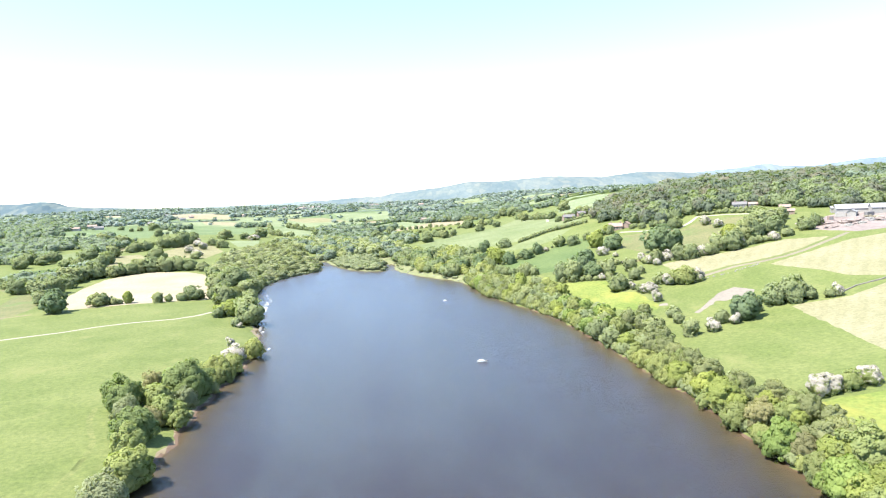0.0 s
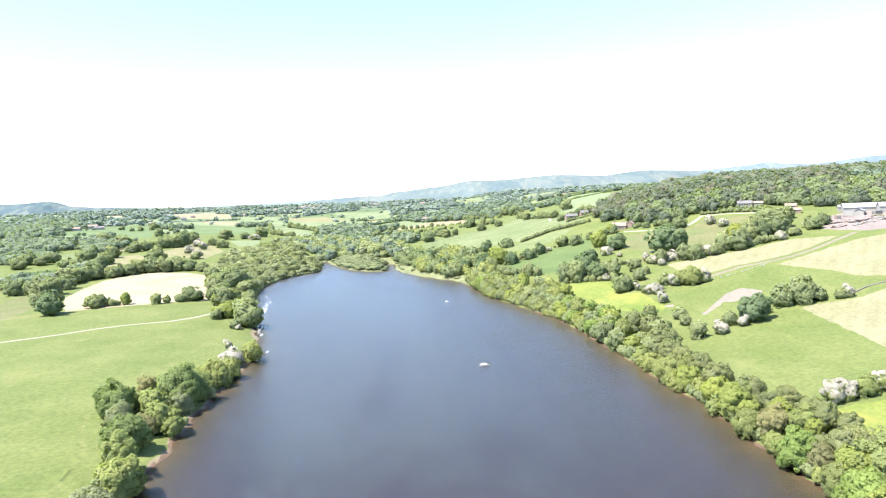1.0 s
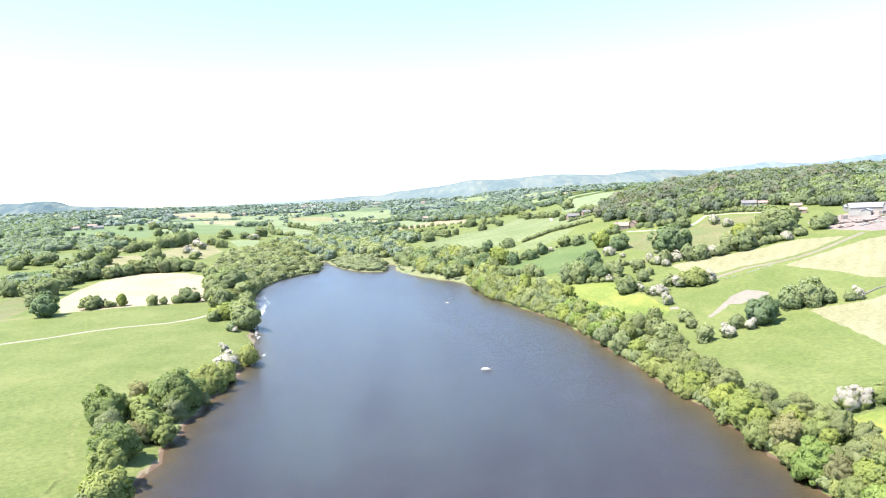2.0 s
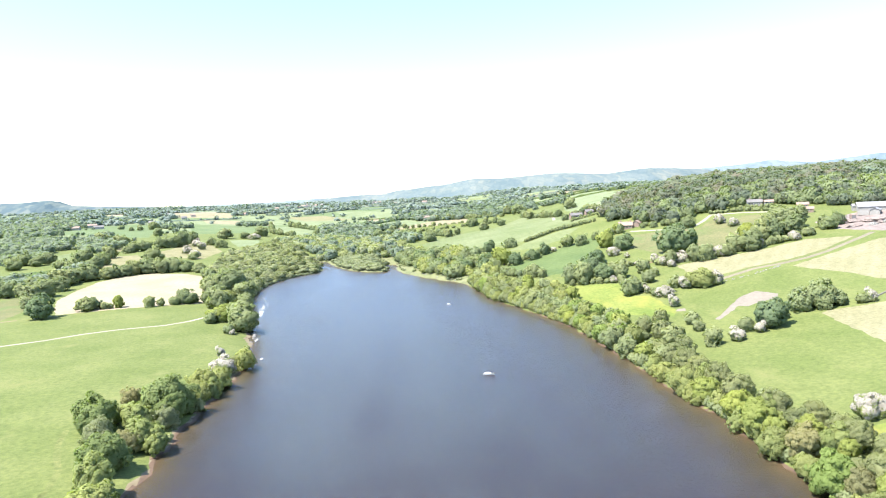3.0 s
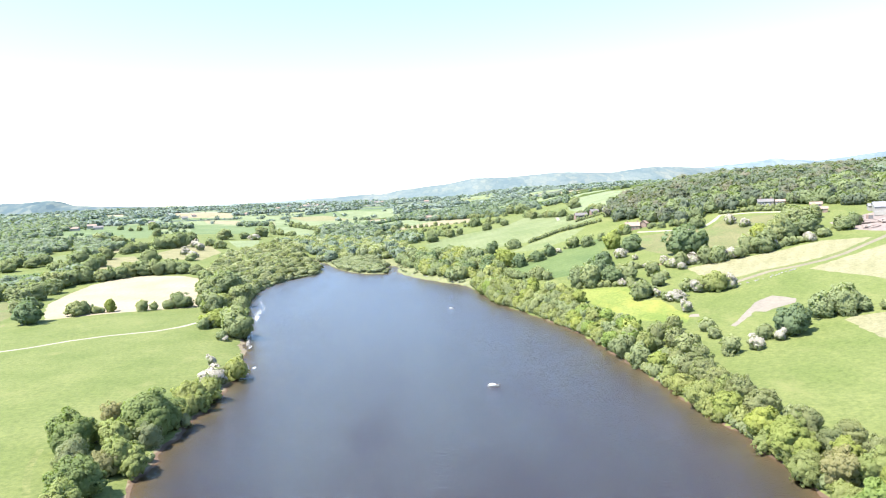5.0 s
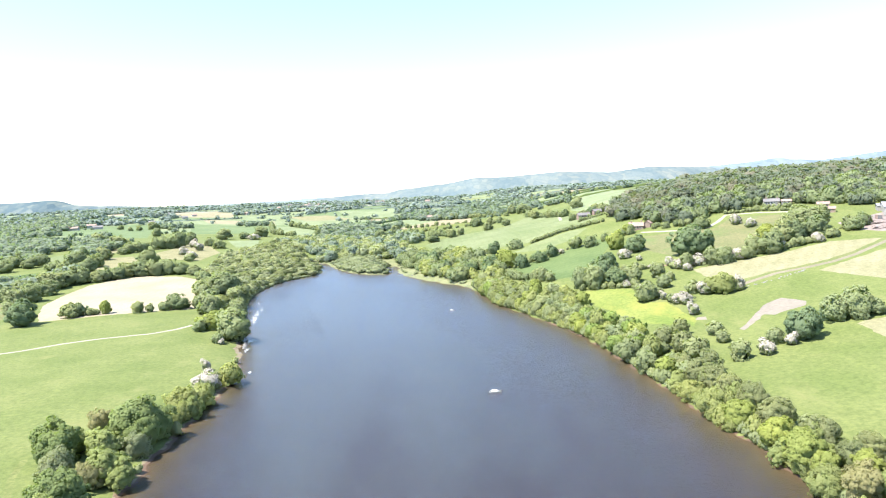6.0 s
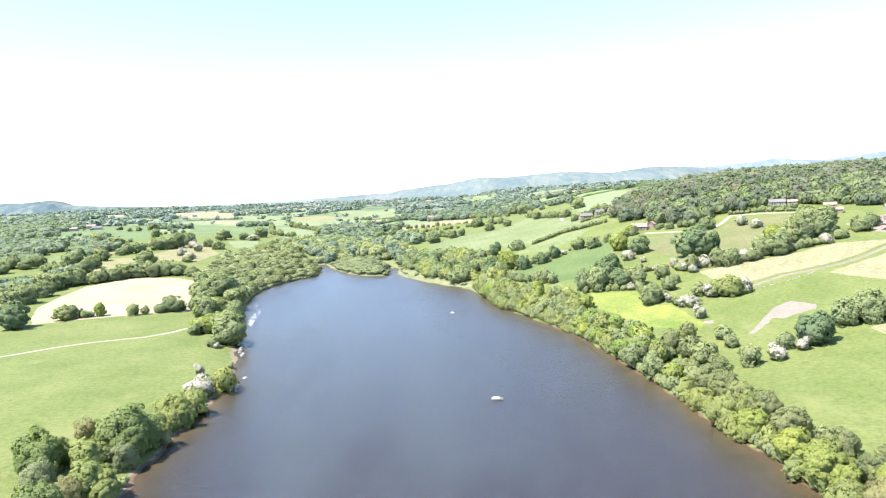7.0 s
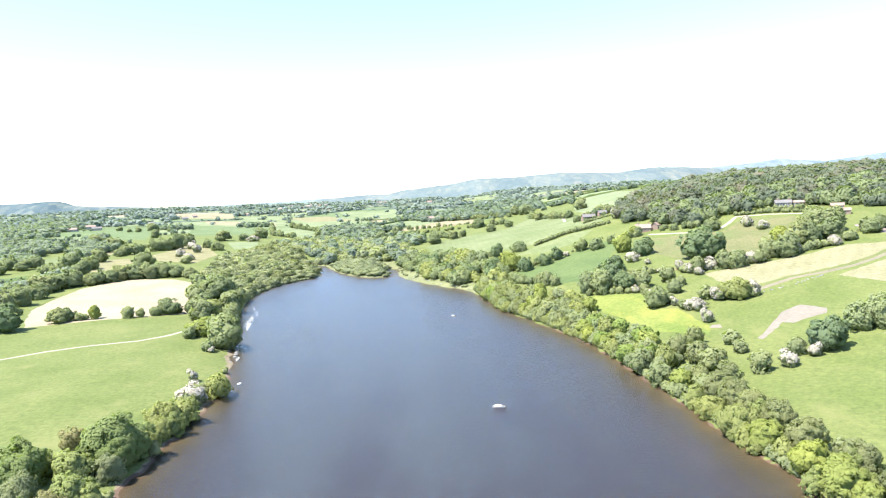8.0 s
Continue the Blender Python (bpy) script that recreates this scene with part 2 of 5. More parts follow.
def water():
    """Clear peaty water: mirror at a slant, the bed shows where one looks down steeply."""
    m, t, b = material("lake_water")
    t.nodes.remove(b)
    ripple = noise_of(t, place(t, (0.6, 1.7, 1), 8), 0.5, 3.0, 0.6)
    chop = noise_of(t, place(t, (0.5, 1.6, 1), -6), 1.4, 3.0, 0.6)
    both = t.nodes.new("ShaderNodeMath")
    both.operation = "MULTIPLY_ADD"
    both.inputs[1].default_value = 1.7
    t.links.new(chop, both.inputs[0])
    t.links.new(ripple, both.inputs[2])
    lanes = ramp(t, noise_of(t, place(t, (0.9, 0.35, 1), 24), 26.0, 5.0, 0.62), [(0.36, (0.4, 0.4, 0.4)), (0.5, (0.95, 0.95, 0.95)), (0.64, (1.5, 1.5, 1.5))])
    gust = t.nodes.new("ShaderNodeMath")
    gust.operation = "MULTIPLY"
    t.links.new(both.outputs[0], gust.inputs[0])
    t.links.new(lanes, gust.inputs[1])
    wave = node(t, "ShaderNodeBump", Strength=0.85, Distance=0.15)
    t.links.new(gust.outputs[0], wave.inputs["Height"])
    gloss = node(t, "ShaderNodeBsdfGlossy", Roughness=0.27, Color=(0.74, 0.76, 0.81, 1))
    clear = node(t, "ShaderNodeBsdfTransparent", Color=(0.84, 0.80, 0.76, 1))
    slant = node(t, "ShaderNodeFresnel", IOR=1.33)
    t.links.new(wave.outputs[0], gloss.inputs["Normal"])
    t.links.new(wave.outputs[0], slant.inputs["Normal"])
    mixed = t.nodes.new("ShaderNodeMixShader")
    t.links.new(slant.outputs[0], mixed.inputs["Fac"])
    t.links.new(clear.outputs[0], mixed.inputs[1])
    t.links.new(gloss.outputs[0], mixed.inputs[2])
    t.links.new(mixed.outputs[0], t.nodes["Material Output"].inputs["Surface"])
    return m


WATER = water()

# ---- ground ----
KNOLLS = [(100, 230, 90, -4.3), (190, 340, 90, -4.8), (110, 400, 80, 7.8), (60, 500, 80, -1.1), (150, 600, 100, 18.8), (240, 480, 100, -2.4), (320, 720, 150, 2.8), (40, 820, 130, -7.3), (330, 300, 120, -0.9), (-150, 300, 130, 0.0), (-290, 480, 140, 0.8), (-290, 790, 140, 3.3), (-120, 950, 170, -8.6), (-20, 700, 100, -0.2), (100, 860, 120, 14.2), (600, 900, 300, 12.3), (-680, 1150, 350, 5.0), (-250, 1450, 300, -10.3), (300, 2100, 400, -1.0), (-900, 2400, 600, 0.2), (620, 900, 200, 4)]

LAKE = [(-60, -160), (75, -160), (76, 60), (72, 150), (71, 173), (70, 192), (67, 210), (65, 234), (61, 268), (56, 309), (47, 342), (35, 377),
        (25, 402), (14, 477), (-1, 496), (-26, 536), (-45, 583), (-44, 622), (-52, 640), (-62, 622), (-51, 590), (-49, 573), (-74, 583),
        (-93, 613), (-113, 660), (-124, 700), (-146, 700), (-124, 650), (-112, 621), (-115, 592), (-134, 568), (-140, 522), (-138, 483),
        (-127, 431), (-108, 371), (-95, 325), (-89, 307), (-78, 271), (-79, 248), (-78, 229), (-77, 207), (-76, 190), (-72, 160), (-68, 60)]


def smooth(ring, rounds=2):
    """A closed outline with its corners cut."""
    p = np.array(ring, float)
    for _ in range(rounds):
        q = np.roll(p, -1, axis=0)
        p = np.stack([0.75 * p + 0.25 * q, 0.25 * p + 0.75 * q], 1).reshape(-1, 2)
    return [tuple(c) for c in p]


LAKE = [(x + 0.9 * math.sin(0.31 * y) + 0.5 * math.sin(0.83 * y + 1), y + 0.7 * math.sin(0.4 * x)) for x, y in smooth(LAKE, 3)]


def shore(x, y):
    """Distance from the waterline in metres: positive on land, negative on the lake."""
    best, inside = np.full(x.shape, 1e9), np.zeros(x.shape, bool)
    for (ax, ay), (bx, by) in zip(LAKE, LAKE[1:] + LAKE[:1]):
        ux, uy = bx - ax, by - ay
        k = np.clip(((x - ax) * ux + (y - ay) * uy) / (ux * ux + uy * uy), 0, 1)
        best = np.minimum(best, np.hypot(x - ax - k * ux, y - ay - k * uy))
        if uy:
            inside ^= ((ay > y) != (by > y)) & (x < ax + (y - ay) * ux / uy)
    return np.where(inside, -best, best)


def swell(x, y):
    """The valley: a plateau to the east, a plain that climbs slowly to the north, and a few knolls."""
    z = 60 * (1 - np.exp(-np.maximum(y - 520, 0) / 1900)) * (1 - 0.45 / (1 + np.exp(-(x - 150) / 80)))
    z = z + 44 / (1 + np.exp(-(x - 190) / 52)) + 3.5 + 26 / (1 + np.exp((x + 1100) / 300))
    for kx, ky, r, h in KNOLLS:
        z = z + h * np.exp(-((x - kx) ** 2 + (y - ky) ** 2) / (2 * r * r))
    return z


def height(x, y):
    """Height of the ground over the lake."""
    x, y = np.asarray(x, float), np.asarray(y, float)
    d = shore(x, y)
    land = 0.9 * np.tanh(d / 5) + (swell(x, y) - 0.9) * (1 - np.exp(-np.maximum(d, 0) / 32))
    return np.where(d > 0, land, np.maximum(np.where(x > 0, 0.16, 0.15) * d, -6.0))




FIELDS = [
    (MARSH, [(-150, 712), (-100, 712), (-44, 668), (-28, 590), (6, 516), (30, 478), (12, 470), (-30, 520), (-60, 560), (-116, 585), (-134, 610)]),
    (PALE_HAY, [(-236, 407), (-224, 389), (-194, 403), (-151, 420), (-179, 510), (-203, 557), (-221, 572), (-255, 580), (-270, 567), (-279, 540), (-272, 496), (-258, 448)]),
    (TAN, [(-350, 643), (-316, 602), (-312, 624), (-315, 697), (-339, 738), (-358, 732), (-355, 679)]),
    (TAN, [(-327, 760), (-291, 702), (-247, 683), (-252, 758), (-324, 908), (-346, 913), (-330, 823)]),
    (PASTURE, [(-447, 764), (-397, 693), (-399, 724), (-440, 799)]),
    (DEEP, [(-396, 611), (-356, 560), (-354, 613), (-364, 636)]),
    (BROWN, [(-345, 505), (-305, 466), (-285, 420), (-262, 368), (-246, 362), (-250, 392), (-258, 416), (-285, 465), (-330, 520)]),
    (HAZED_DEEP, [(-649, 1174), (-536, 1057), (-459, 1035), (-538, 1243), (-701, 1518), (-717, 1430)]),
    (HAZED_DEEP, [(-561, 1474), (-419, 1104), (-321, 1111), (-340, 1256), (-455, 1390)]),
    (HAY, [(-886, 2171), (-747, 1833), (-554, 1731), (-635, 2007), (-769, 2216)]),
    (HAY, [(-595, 1639), (-535, 1500), (-338, 1330), (-389, 1510)]),
    (HAZED_PASTURE, [(-1800, 2700), (-1509, 2249), (-1393, 2387), (-1500, 2800)]),
    (TAN, [(-421, 839), (-388, 780), (-378, 796), (-404, 848)]),
    (HAZED_PASTURE, [(-307, 952), (-257, 828), (-235, 847), (-268, 964)]),
    (HAZED_PASTURE, [(-330, 1265), (-284, 1090), (-226, 1030), (-203, 1072), (-213, 1125), (-300, 1279)]),
    (HAZED_PASTURE, [(-315, 1437), (-271, 1290), (-200, 1211), (-214, 1345), (-282, 1480)]),
    (TAN, [(-401, 1681), (-310, 1490), (-203, 1480), (-303, 1701)]),
    (HAZED_PASTURE, [(-319, 1918), (-242, 1638), (-150, 1530), (-104, 1540), (-179, 1828)]),
    (HAY, [(-177, 1500), (-150, 1327), (-132, 1392), (-101, 1473)]),
    (HAZED_PASTURE, [(-212, 929), (-183, 848), (-154, 871), (-167, 938)]),
    (HAY, [(-80, 1101), (-68, 1035), (11, 1068), (43, 1067), (45, 1211), (-19, 1236)]),
    (PASTURE, [(-26, 730), (-14, 677), (29, 586), (65, 567), (101, 584), (127, 592), (132, 737), (103, 892), (68, 811), (1, 808)]),
    (PASTURE, [(50, 541), (70, 527), (92, 535), (112, 565), (99, 572), (66, 558)]),
    (DEEP, [(41, 488), (43, 462), (51, 438), (63, 418), (74, 414), (94, 451), (111, 487), (116, 517), (102, 511), (88, 505), (70, 498), (56, 491)]),
    (HAZED_PASTURE, [(225, 1247), (284, 1222), (253, 880), (152, 650), (148, 824)]),
    (BROWN, [(135, 490), (122, 446), (129, 420), (143, 400), (173, 404), (223, 467), (194, 490), (173, 467), (163, 473)]),
    (GOLD, [(126, 380), (128, 355), (135, 347), (151, 351), (168, 351), (181, 351.5), (193, 355), (205, 361), (218, 368), (209, 375), (200, 383), (177, 380), (154, 381)]),
    (GOLD, [(169, 338), (174, 322), (178, 308), (180, 289), (187, 276), (235, 285), (250, 345), (220, 352), (197, 346)]),
    (BUTTER, [(69, 380), (67, 358), (80, 310), (96, 296), (100, 305), (98, 334), (88, 342), (91, 366)]),
    (MUD, [(128, 306), (133, 309), (138, 311), (141, 306), (143, 301), (140, 296), (135, 295), (130, 294), (126, 292), (123, 295), (117, 289), (109, 281), (108, 283), (117, 293), (122, 299)]),
    (MUD, [(99, 303), (101, 306), (104, 305), (103, 301)]),
    (BANK, [(-98, 330), (-93, 326), (-87, 306), (-84, 292), (-88, 300), (-93, 314)]),
    (GOLD, [(141, 265), (144, 266), (155, 263), (163, 261), (180, 266), (220, 262), (210, 190), (133, 197), (135, 214), (138, 234), (139, 248)]),
    (BUTTER, [(94, 167), (102, 168), (113, 167), (150, 165), (140, 110), (94, 125), (92, 143), (95, 157)]),
    (YARD, [(220, 398), (226, 420), (330, 440), (330, 352), (256, 352), (232, 366)]),
]
TRACKS = [
    (WORN, 0.8, [(-107, 195), (-103, 184), (-98, 175), (-93, 167), (-90, 158), (-88, 148), (-87, 136), (-87, 120)]),
    (WORN, 0.6, [(-183, 340), (-181, 354), (-181, 370), (-186, 389), (-190, 400)]),
    (TRACK, 1.1, [(-330, 215), (-260, 268), (-199, 309), (-187, 317), (-176, 329), (-163, 338), (-144, 347), (-136, 358), (-132, 372)]),
    (TRACK, 1.4, [(112, 690), (120, 740), (128, 800), (126, 860)]),
    (EARTH, 0.8, [(-252, 366), (-247, 369), (-242, 373), (-238, 376)]),
    (EARTH, 0.9, [(113, 400), (119, 398), (128, 395), (134, 392)]),
    (TRACK, 1.5, [(137, 504), (163, 477), (172, 474), (184, 486), (195, 500), (212, 489), (232, 468)]),
    (DIRT, 1.5, [(134, 340), (144, 343.5), (154.5, 347), (168, 346), (181, 346.5), (193, 350), (205, 356), (217, 362), (228, 368)]),
    (BROWN, 0.8, [(140, 345.5), (154, 350), (168, 349), (180, 349.5), (192, 353), (204, 359), (216, 365)]),
]


draw = random.Random(11)


def ribbon(line, half):
    """The outline of a track of that half width along a line."""
    p = np.array(line, float)
    d = np.gradient(p, axis=0)
    n = np.stack([-d[:, 1], d[:, 0]], 1) / np.linalg.norm(d, axis=1)[:, None]
    return [tuple(q) for q in np.concatenate([p + half * n, (p - half * n)[::-1]])]


def spaced(*stretches):
    """Coordinates at given steps: (from, to, step), ..."""
    return np.concatenate([np.arange(lo, hi, step) for lo, hi, step in stretches])


def ragged(ring):
    """The outline with uneven edges."""
    out = []
    for (ax, ay), (bx, by) in zip(ring, ring[1:] + ring[:1]):
        d = math.hypot(bx - ax, by - ay)
        n = max(1, min(16, int(d / 2.6) if d < 30 else int(d / 5)))
        for k in range(n):
            w = 0 if k == 0 else min(0.6, 0.1 * d)
            out.append((ax + (bx - ax) * k / n + draw.uniform(-w, w), ay + (by - ay) * k / n + draw.uniform(-w, w)))
    return out


def inside(x, y, ring):
    """Whether a point lies within an outline."""
    hit = False
    for (ax, ay), (bx, by) in zip(ring, ring[1:] + ring[:1]):
        if (ay > y) != (by > y) and x < ax + (y - ay) * (bx - ax) / (by - ay):
            hit = not hit
    return hit


# patchwork of small fields beyond the lake: a lattice of crooked hedge lines
LATTICE = {(i, j): (-2850 + 190 * i + draw.uniform(-60, 60) + 40 * (j % 2), 160 + 165 * j + draw.uniform(-48, 48)) for i in range(31) for j in range(20)}


def in_core(x, y):
    return -440 < x < 330 and y < 1010


PATCHES, HEDGE_LINES = [], []
for (i, j), p in LATTICE.items():
    for q in ((i + 1, j), (i, j + 1)):
        if q in LATTICE and draw.random() < 0.9:
            HEDGE_LINES.append((p, LATTICE[q]))
    ring = [LATTICE.get(k) for k in ((i, j), (i + 1, j), (i + 1, j + 1), (i, j + 1))]
    if None not in ring and not any(in_core(*c) for c in ring):
        # far fields use the greens that have haze in their colour
        greens = [HAZED_PASTURE, HAZED_DEEP, HAZED_PASTURE] if ring[0][1] > 850 else [PASTURE, DEEP, MEADOW]
        PATCHES.append((draw.choices([*greens, TAN, HAY, PALE_HAY], [30, 26, 26, 9, 5, 3])[0], ring))


def build_ground():
    gx = spaced((-4800, -1200, 150), (-1200, -500, 45), (-500, -130, 10), (-130, 120, 4), (120, 300, 6), (300, 700, 25), (700, 4801, 150))
    gy = spaced((-1500, 100, 80), (100, 420, 4.5), (420, 700, 7), (700, 1400, 20), (1400, 2400, 50), (2400, 4901, 125))
    X, Y = np.meshgrid(gx, gy)
    pts = [Vector(p) for p in zip(X.ravel(), Y.ravel())]
    shapes = [f for _, f in PATCHES] + [ragged(f) for _, f in FIELDS] + [ribbon(line, w) for _, w, line in TRACKS]
    mats = [m for m, *_ in PATCHES + FIELDS] + [m for m, *_ in TRACKS]
    edges = []
    for f in [LAKE]:
        k = len(pts)
        pts += [Vector(p) for p in f]
        edges += [(k + i, k + (i + 1) % len(f)) for i in range(len(f))]
    top = [(x - draw.uniform(1.0, 2.6) if x < 0 else x + 1.2, y + draw.uniform(-0.6, 0.6)) for x, y in LAKE if 100 < y < 345]  # lip of the bank
    top += [(x - draw.uniform(0.5, 1.0), y) for x, y in LAKE if x < 0 and 100 < y < 345]
    pts += [Vector(p) for p in top]
    faces = []
    for f in shapes:
        area = sum(a[0] * b[1] - b[0] * a[1] for a, b in zip(f, f[1:] + f[:1]))
        k = len(pts)
        pts += [Vector(p) for p in (f if area > 0 else f[::-1])]
        faces.append(list(range(k, k + len(f))))
    v, _, tris, _, _, origin = geometry.delaunay_2d_cdt(pts, edges, faces, 0, 1e-3)
    vx, vy = np.array([p.x for p in v]), np.array([p.y for p in v])
    vz = height(vx, vy)
    me = bpy.data.meshes.new("ground")
    me.from_pydata(np.stack([vx, vy, vz], 1).tolist(), [], tris)
    slots = [MEADOW, BED, BANK, SHINGLE, DISTANT, WET_BANK]
    for m in mats:
        if m not in slots:
            slots.append(m)
    for m in slots:
        me.materials.append(m)
    tri = np.array(tris)
    cx, cy = vx[tri].mean(1), vy[tri].mean(1)
    d = shore(cx, cy)
    index = np.where(d < 0, 1, np.where((d < 1.7) & (cx < 0) & (cy < 340), 2, 0))
    index = np.where((d > 0) & (d < 1.8) & (cx > -50) & (cx < 16) & (cy > 465), 3, index)
    index = np.where((d > 0) & (d < np.where(cx > 0, 0.5, 0.9)) & (cy < 345 + 60 * (cx > 0)), 5, index)
    # from here on the ground takes the haze-tinted colours
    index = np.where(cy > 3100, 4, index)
    for i, o in enumerate(origin):
        if o and d[i] > 0:
            index[i] = slots.index(mats[max(o)])
    me.polygons.foreach_set("material_index", index.astype(np.int32))
    me.polygons.foreach_set("use_smooth", np.ones(len(tris), bool))
    return tagged(new("ground", me), "rolling green valley of meadows, hay fields and tracks round a lake", "ground", kind="structure")


def build_lake():
    bm = bmesh.new()
    bm.faces.new([bm.verts.new(p) for p in ((-170, -175, 0), (110, -175, 0), (110, 720, 0), (-170, 720, 0))])
    me = bpy.data.meshes.new("lake")
    bm.to_mesh(me)
    me.materials.append(WATER)
    return tagged(new("water", me), "dark peaty lake water with fine wind ripples", "water", kind="structure")


build_ground()
build_lake()


# ---- trees ----
rng = np.random.default_rng(7)


def unit(n):
    v = rng.normal(size=(n, 3))
    return v / np.linalg.norm(v, axis=1)[:, None]


def crown_shape(radius, tall, base, clumps, sprays, leaf, ragged=0.35, fine=2, droop=0.0):
    """A crown of leaf sprays in many clumps round a dim heart: vertices, heart triangles, spray triangles, normals."""
    span = tall - base
    mid = np.array((0, 0, base + 0.46 * span))
    axes = np.array((radius, radius, 0.54 * span))
    bough, push = unit(11), rng.uniform(-1.0, 1.0, 11) * ragged * 0.62

    def reach(way):
        return np.clip(0.9 + (np.exp(6.0 * (way @ bough.T - 1)) * push).sum(1), 0.5, 1.3)

    k = np.arange(clumps) + 0.5
    up = 1 - 1.78 * k / clumps
    a = k * 2.39996 + rng.uniform(-0.5, 0.5, clumps)
    flat = np.sqrt(np.clip(1 - up * up, 0, 1))
    way = np.stack([flat * np.cos(a), flat * np.sin(a), up], 1) + 0.16 * rng.normal(size=(clumps, 3))
    way /= np.linalg.norm(way, axis=1)[:, None]
    r = rng.uniform(0.5, 1.45, clumps) * radius * 2.0 / math.sqrt(clumps)
    depth = rng.uniform(0.84, 1.08, clumps)
    stray = rng.random(clumps) < 0.22
    depth, r = np.where(stray, depth + 0.16, depth), np.where(stray, 0.72 * r, r)
    c = mid + way * axes * (reach(way) * depth)[:, None] - way * r[:, None]
    # the heart that closes the crown
    bm = bmesh.new()
    bmesh.ops.create_icosphere(bm, subdivisions=fine, radius=1.0)
    w = np.array([v.co[:] for v in bm.verts])
    heart = [[v.index for v in f.verts] for f in bm.faces]
    bm.free()
    verts = mid + w * axes * (0.66 * reach(w) * rng.uniform(0.93, 1.05, len(w)))[:, None]
    norms = w + (0, 0, 0.3)
    # sprays over the clumps
    pick = rng.choice(clumps, sprays * 3, p=r**2 / (r**2).sum())
    n = unit(sprays * 3) + 0.75 * way[pick]
    n /= np.linalg.norm(n, axis=1)[:, None]
    p = c[pick] + n * r[pick][:, None] * rng.uniform(0.78, 1.04 + 0.2 * ragged, (sprays * 3, 1)) * (1, 1, 0.9)
    p[:, 2] -= droop * rng.random(len(p)) * np.linalg.norm(p[:, :2], axis=1)
    out = (p - mid) / axes
    far = np.linalg.norm(out, axis=1)
    gone = far < 0.65 * reach(out / far[:, None])
    for j in range(clumps):
        gone |= (((p - c[j]) ** 2).sum(1) < (0.66 * r[j]) ** 2) & (pick != j)
    keep = np.flatnonzero(~gone)[:sprays]
    p, n, out = p[keep], n[keep], out[keep] / axes
    out /= np.linalg.norm(out, axis=1)[:, None]
    face = n + 0.42 * rng.normal(size=n.shape) + (0, 0, 0.2)
    face /= np.linalg.norm(face, axis=1)[:, None]
    soft = 0.40 * n + 0.46 * out + 0.16 * face + (0, 0, 0.22)
    u = np.cross(face, unit(len(face)))
    u /= np.linalg.norm(u, axis=1)[:, None]
    v = np.cross(face, u)
    size = leaf * rng.uniform(0.55, 1.4, (len(p), 1))
    fan = np.stack([p - size * u, p + 0.75 * size * u - 0.7 * size * v + 0.15 * size * face, p + 0.6 * size * u + 0.75 * size * v], 1).reshape(-1, 3)
    leafy = (len(verts) + np.arange(len(fan)).reshape(-1, 3)).tolist()
    norms = np.vstack([norms, np.repeat(soft, 3, axis=0)])
    norms /= np.linalg.norm(norms, axis=1)[:, None]
    return np.vstack([verts, fan]), heart, leafy, norms


def mesh_of(name, verts, faces, *mats, normals=None):
    me = bpy.data.meshes.new(name)
    me.from_pydata(np.asarray(verts).tolist(), [], faces)
    for m in mats:
        me.materials.append(m)
    if normals is not None:
        me.polygons.foreach_set("use_smooth", np.ones(len(faces), bool))
        me.normals_split_custom_set_from_vertices(normals.tolist())
    return me


def tube(bm, a, b, ra, rb, sides=6):
    """A tapered limb from a to b."""
    a, b = Vector(a), Vector(b)
    turn = (b - a).to_track_quat("Z", "Y").to_matrix()
    rings = []
    for p, r in ((a, ra), (b, rb)):
        rings.append([bm.verts.new(p + turn @ Vector((r * math.cos(k * math.tau / sides), r * math.sin(k * math.tau / sides), 0))) for k in range(sides)])
    for k in range(sides):
        bm.faces.new((rings[0][k], rings[0][(k + 1) % sides], rings[1][(k + 1) % sides], rings[1][k]))


def part(name, bm, mat, parent, label=""):
    me = bpy.data.meshes.new(name)
    bm.to_mesh(me)
    bm.free()
    me.materials.append(mat)
    ob = new(name, me)
    ob.parent = parent
    return tagged(ob, label)


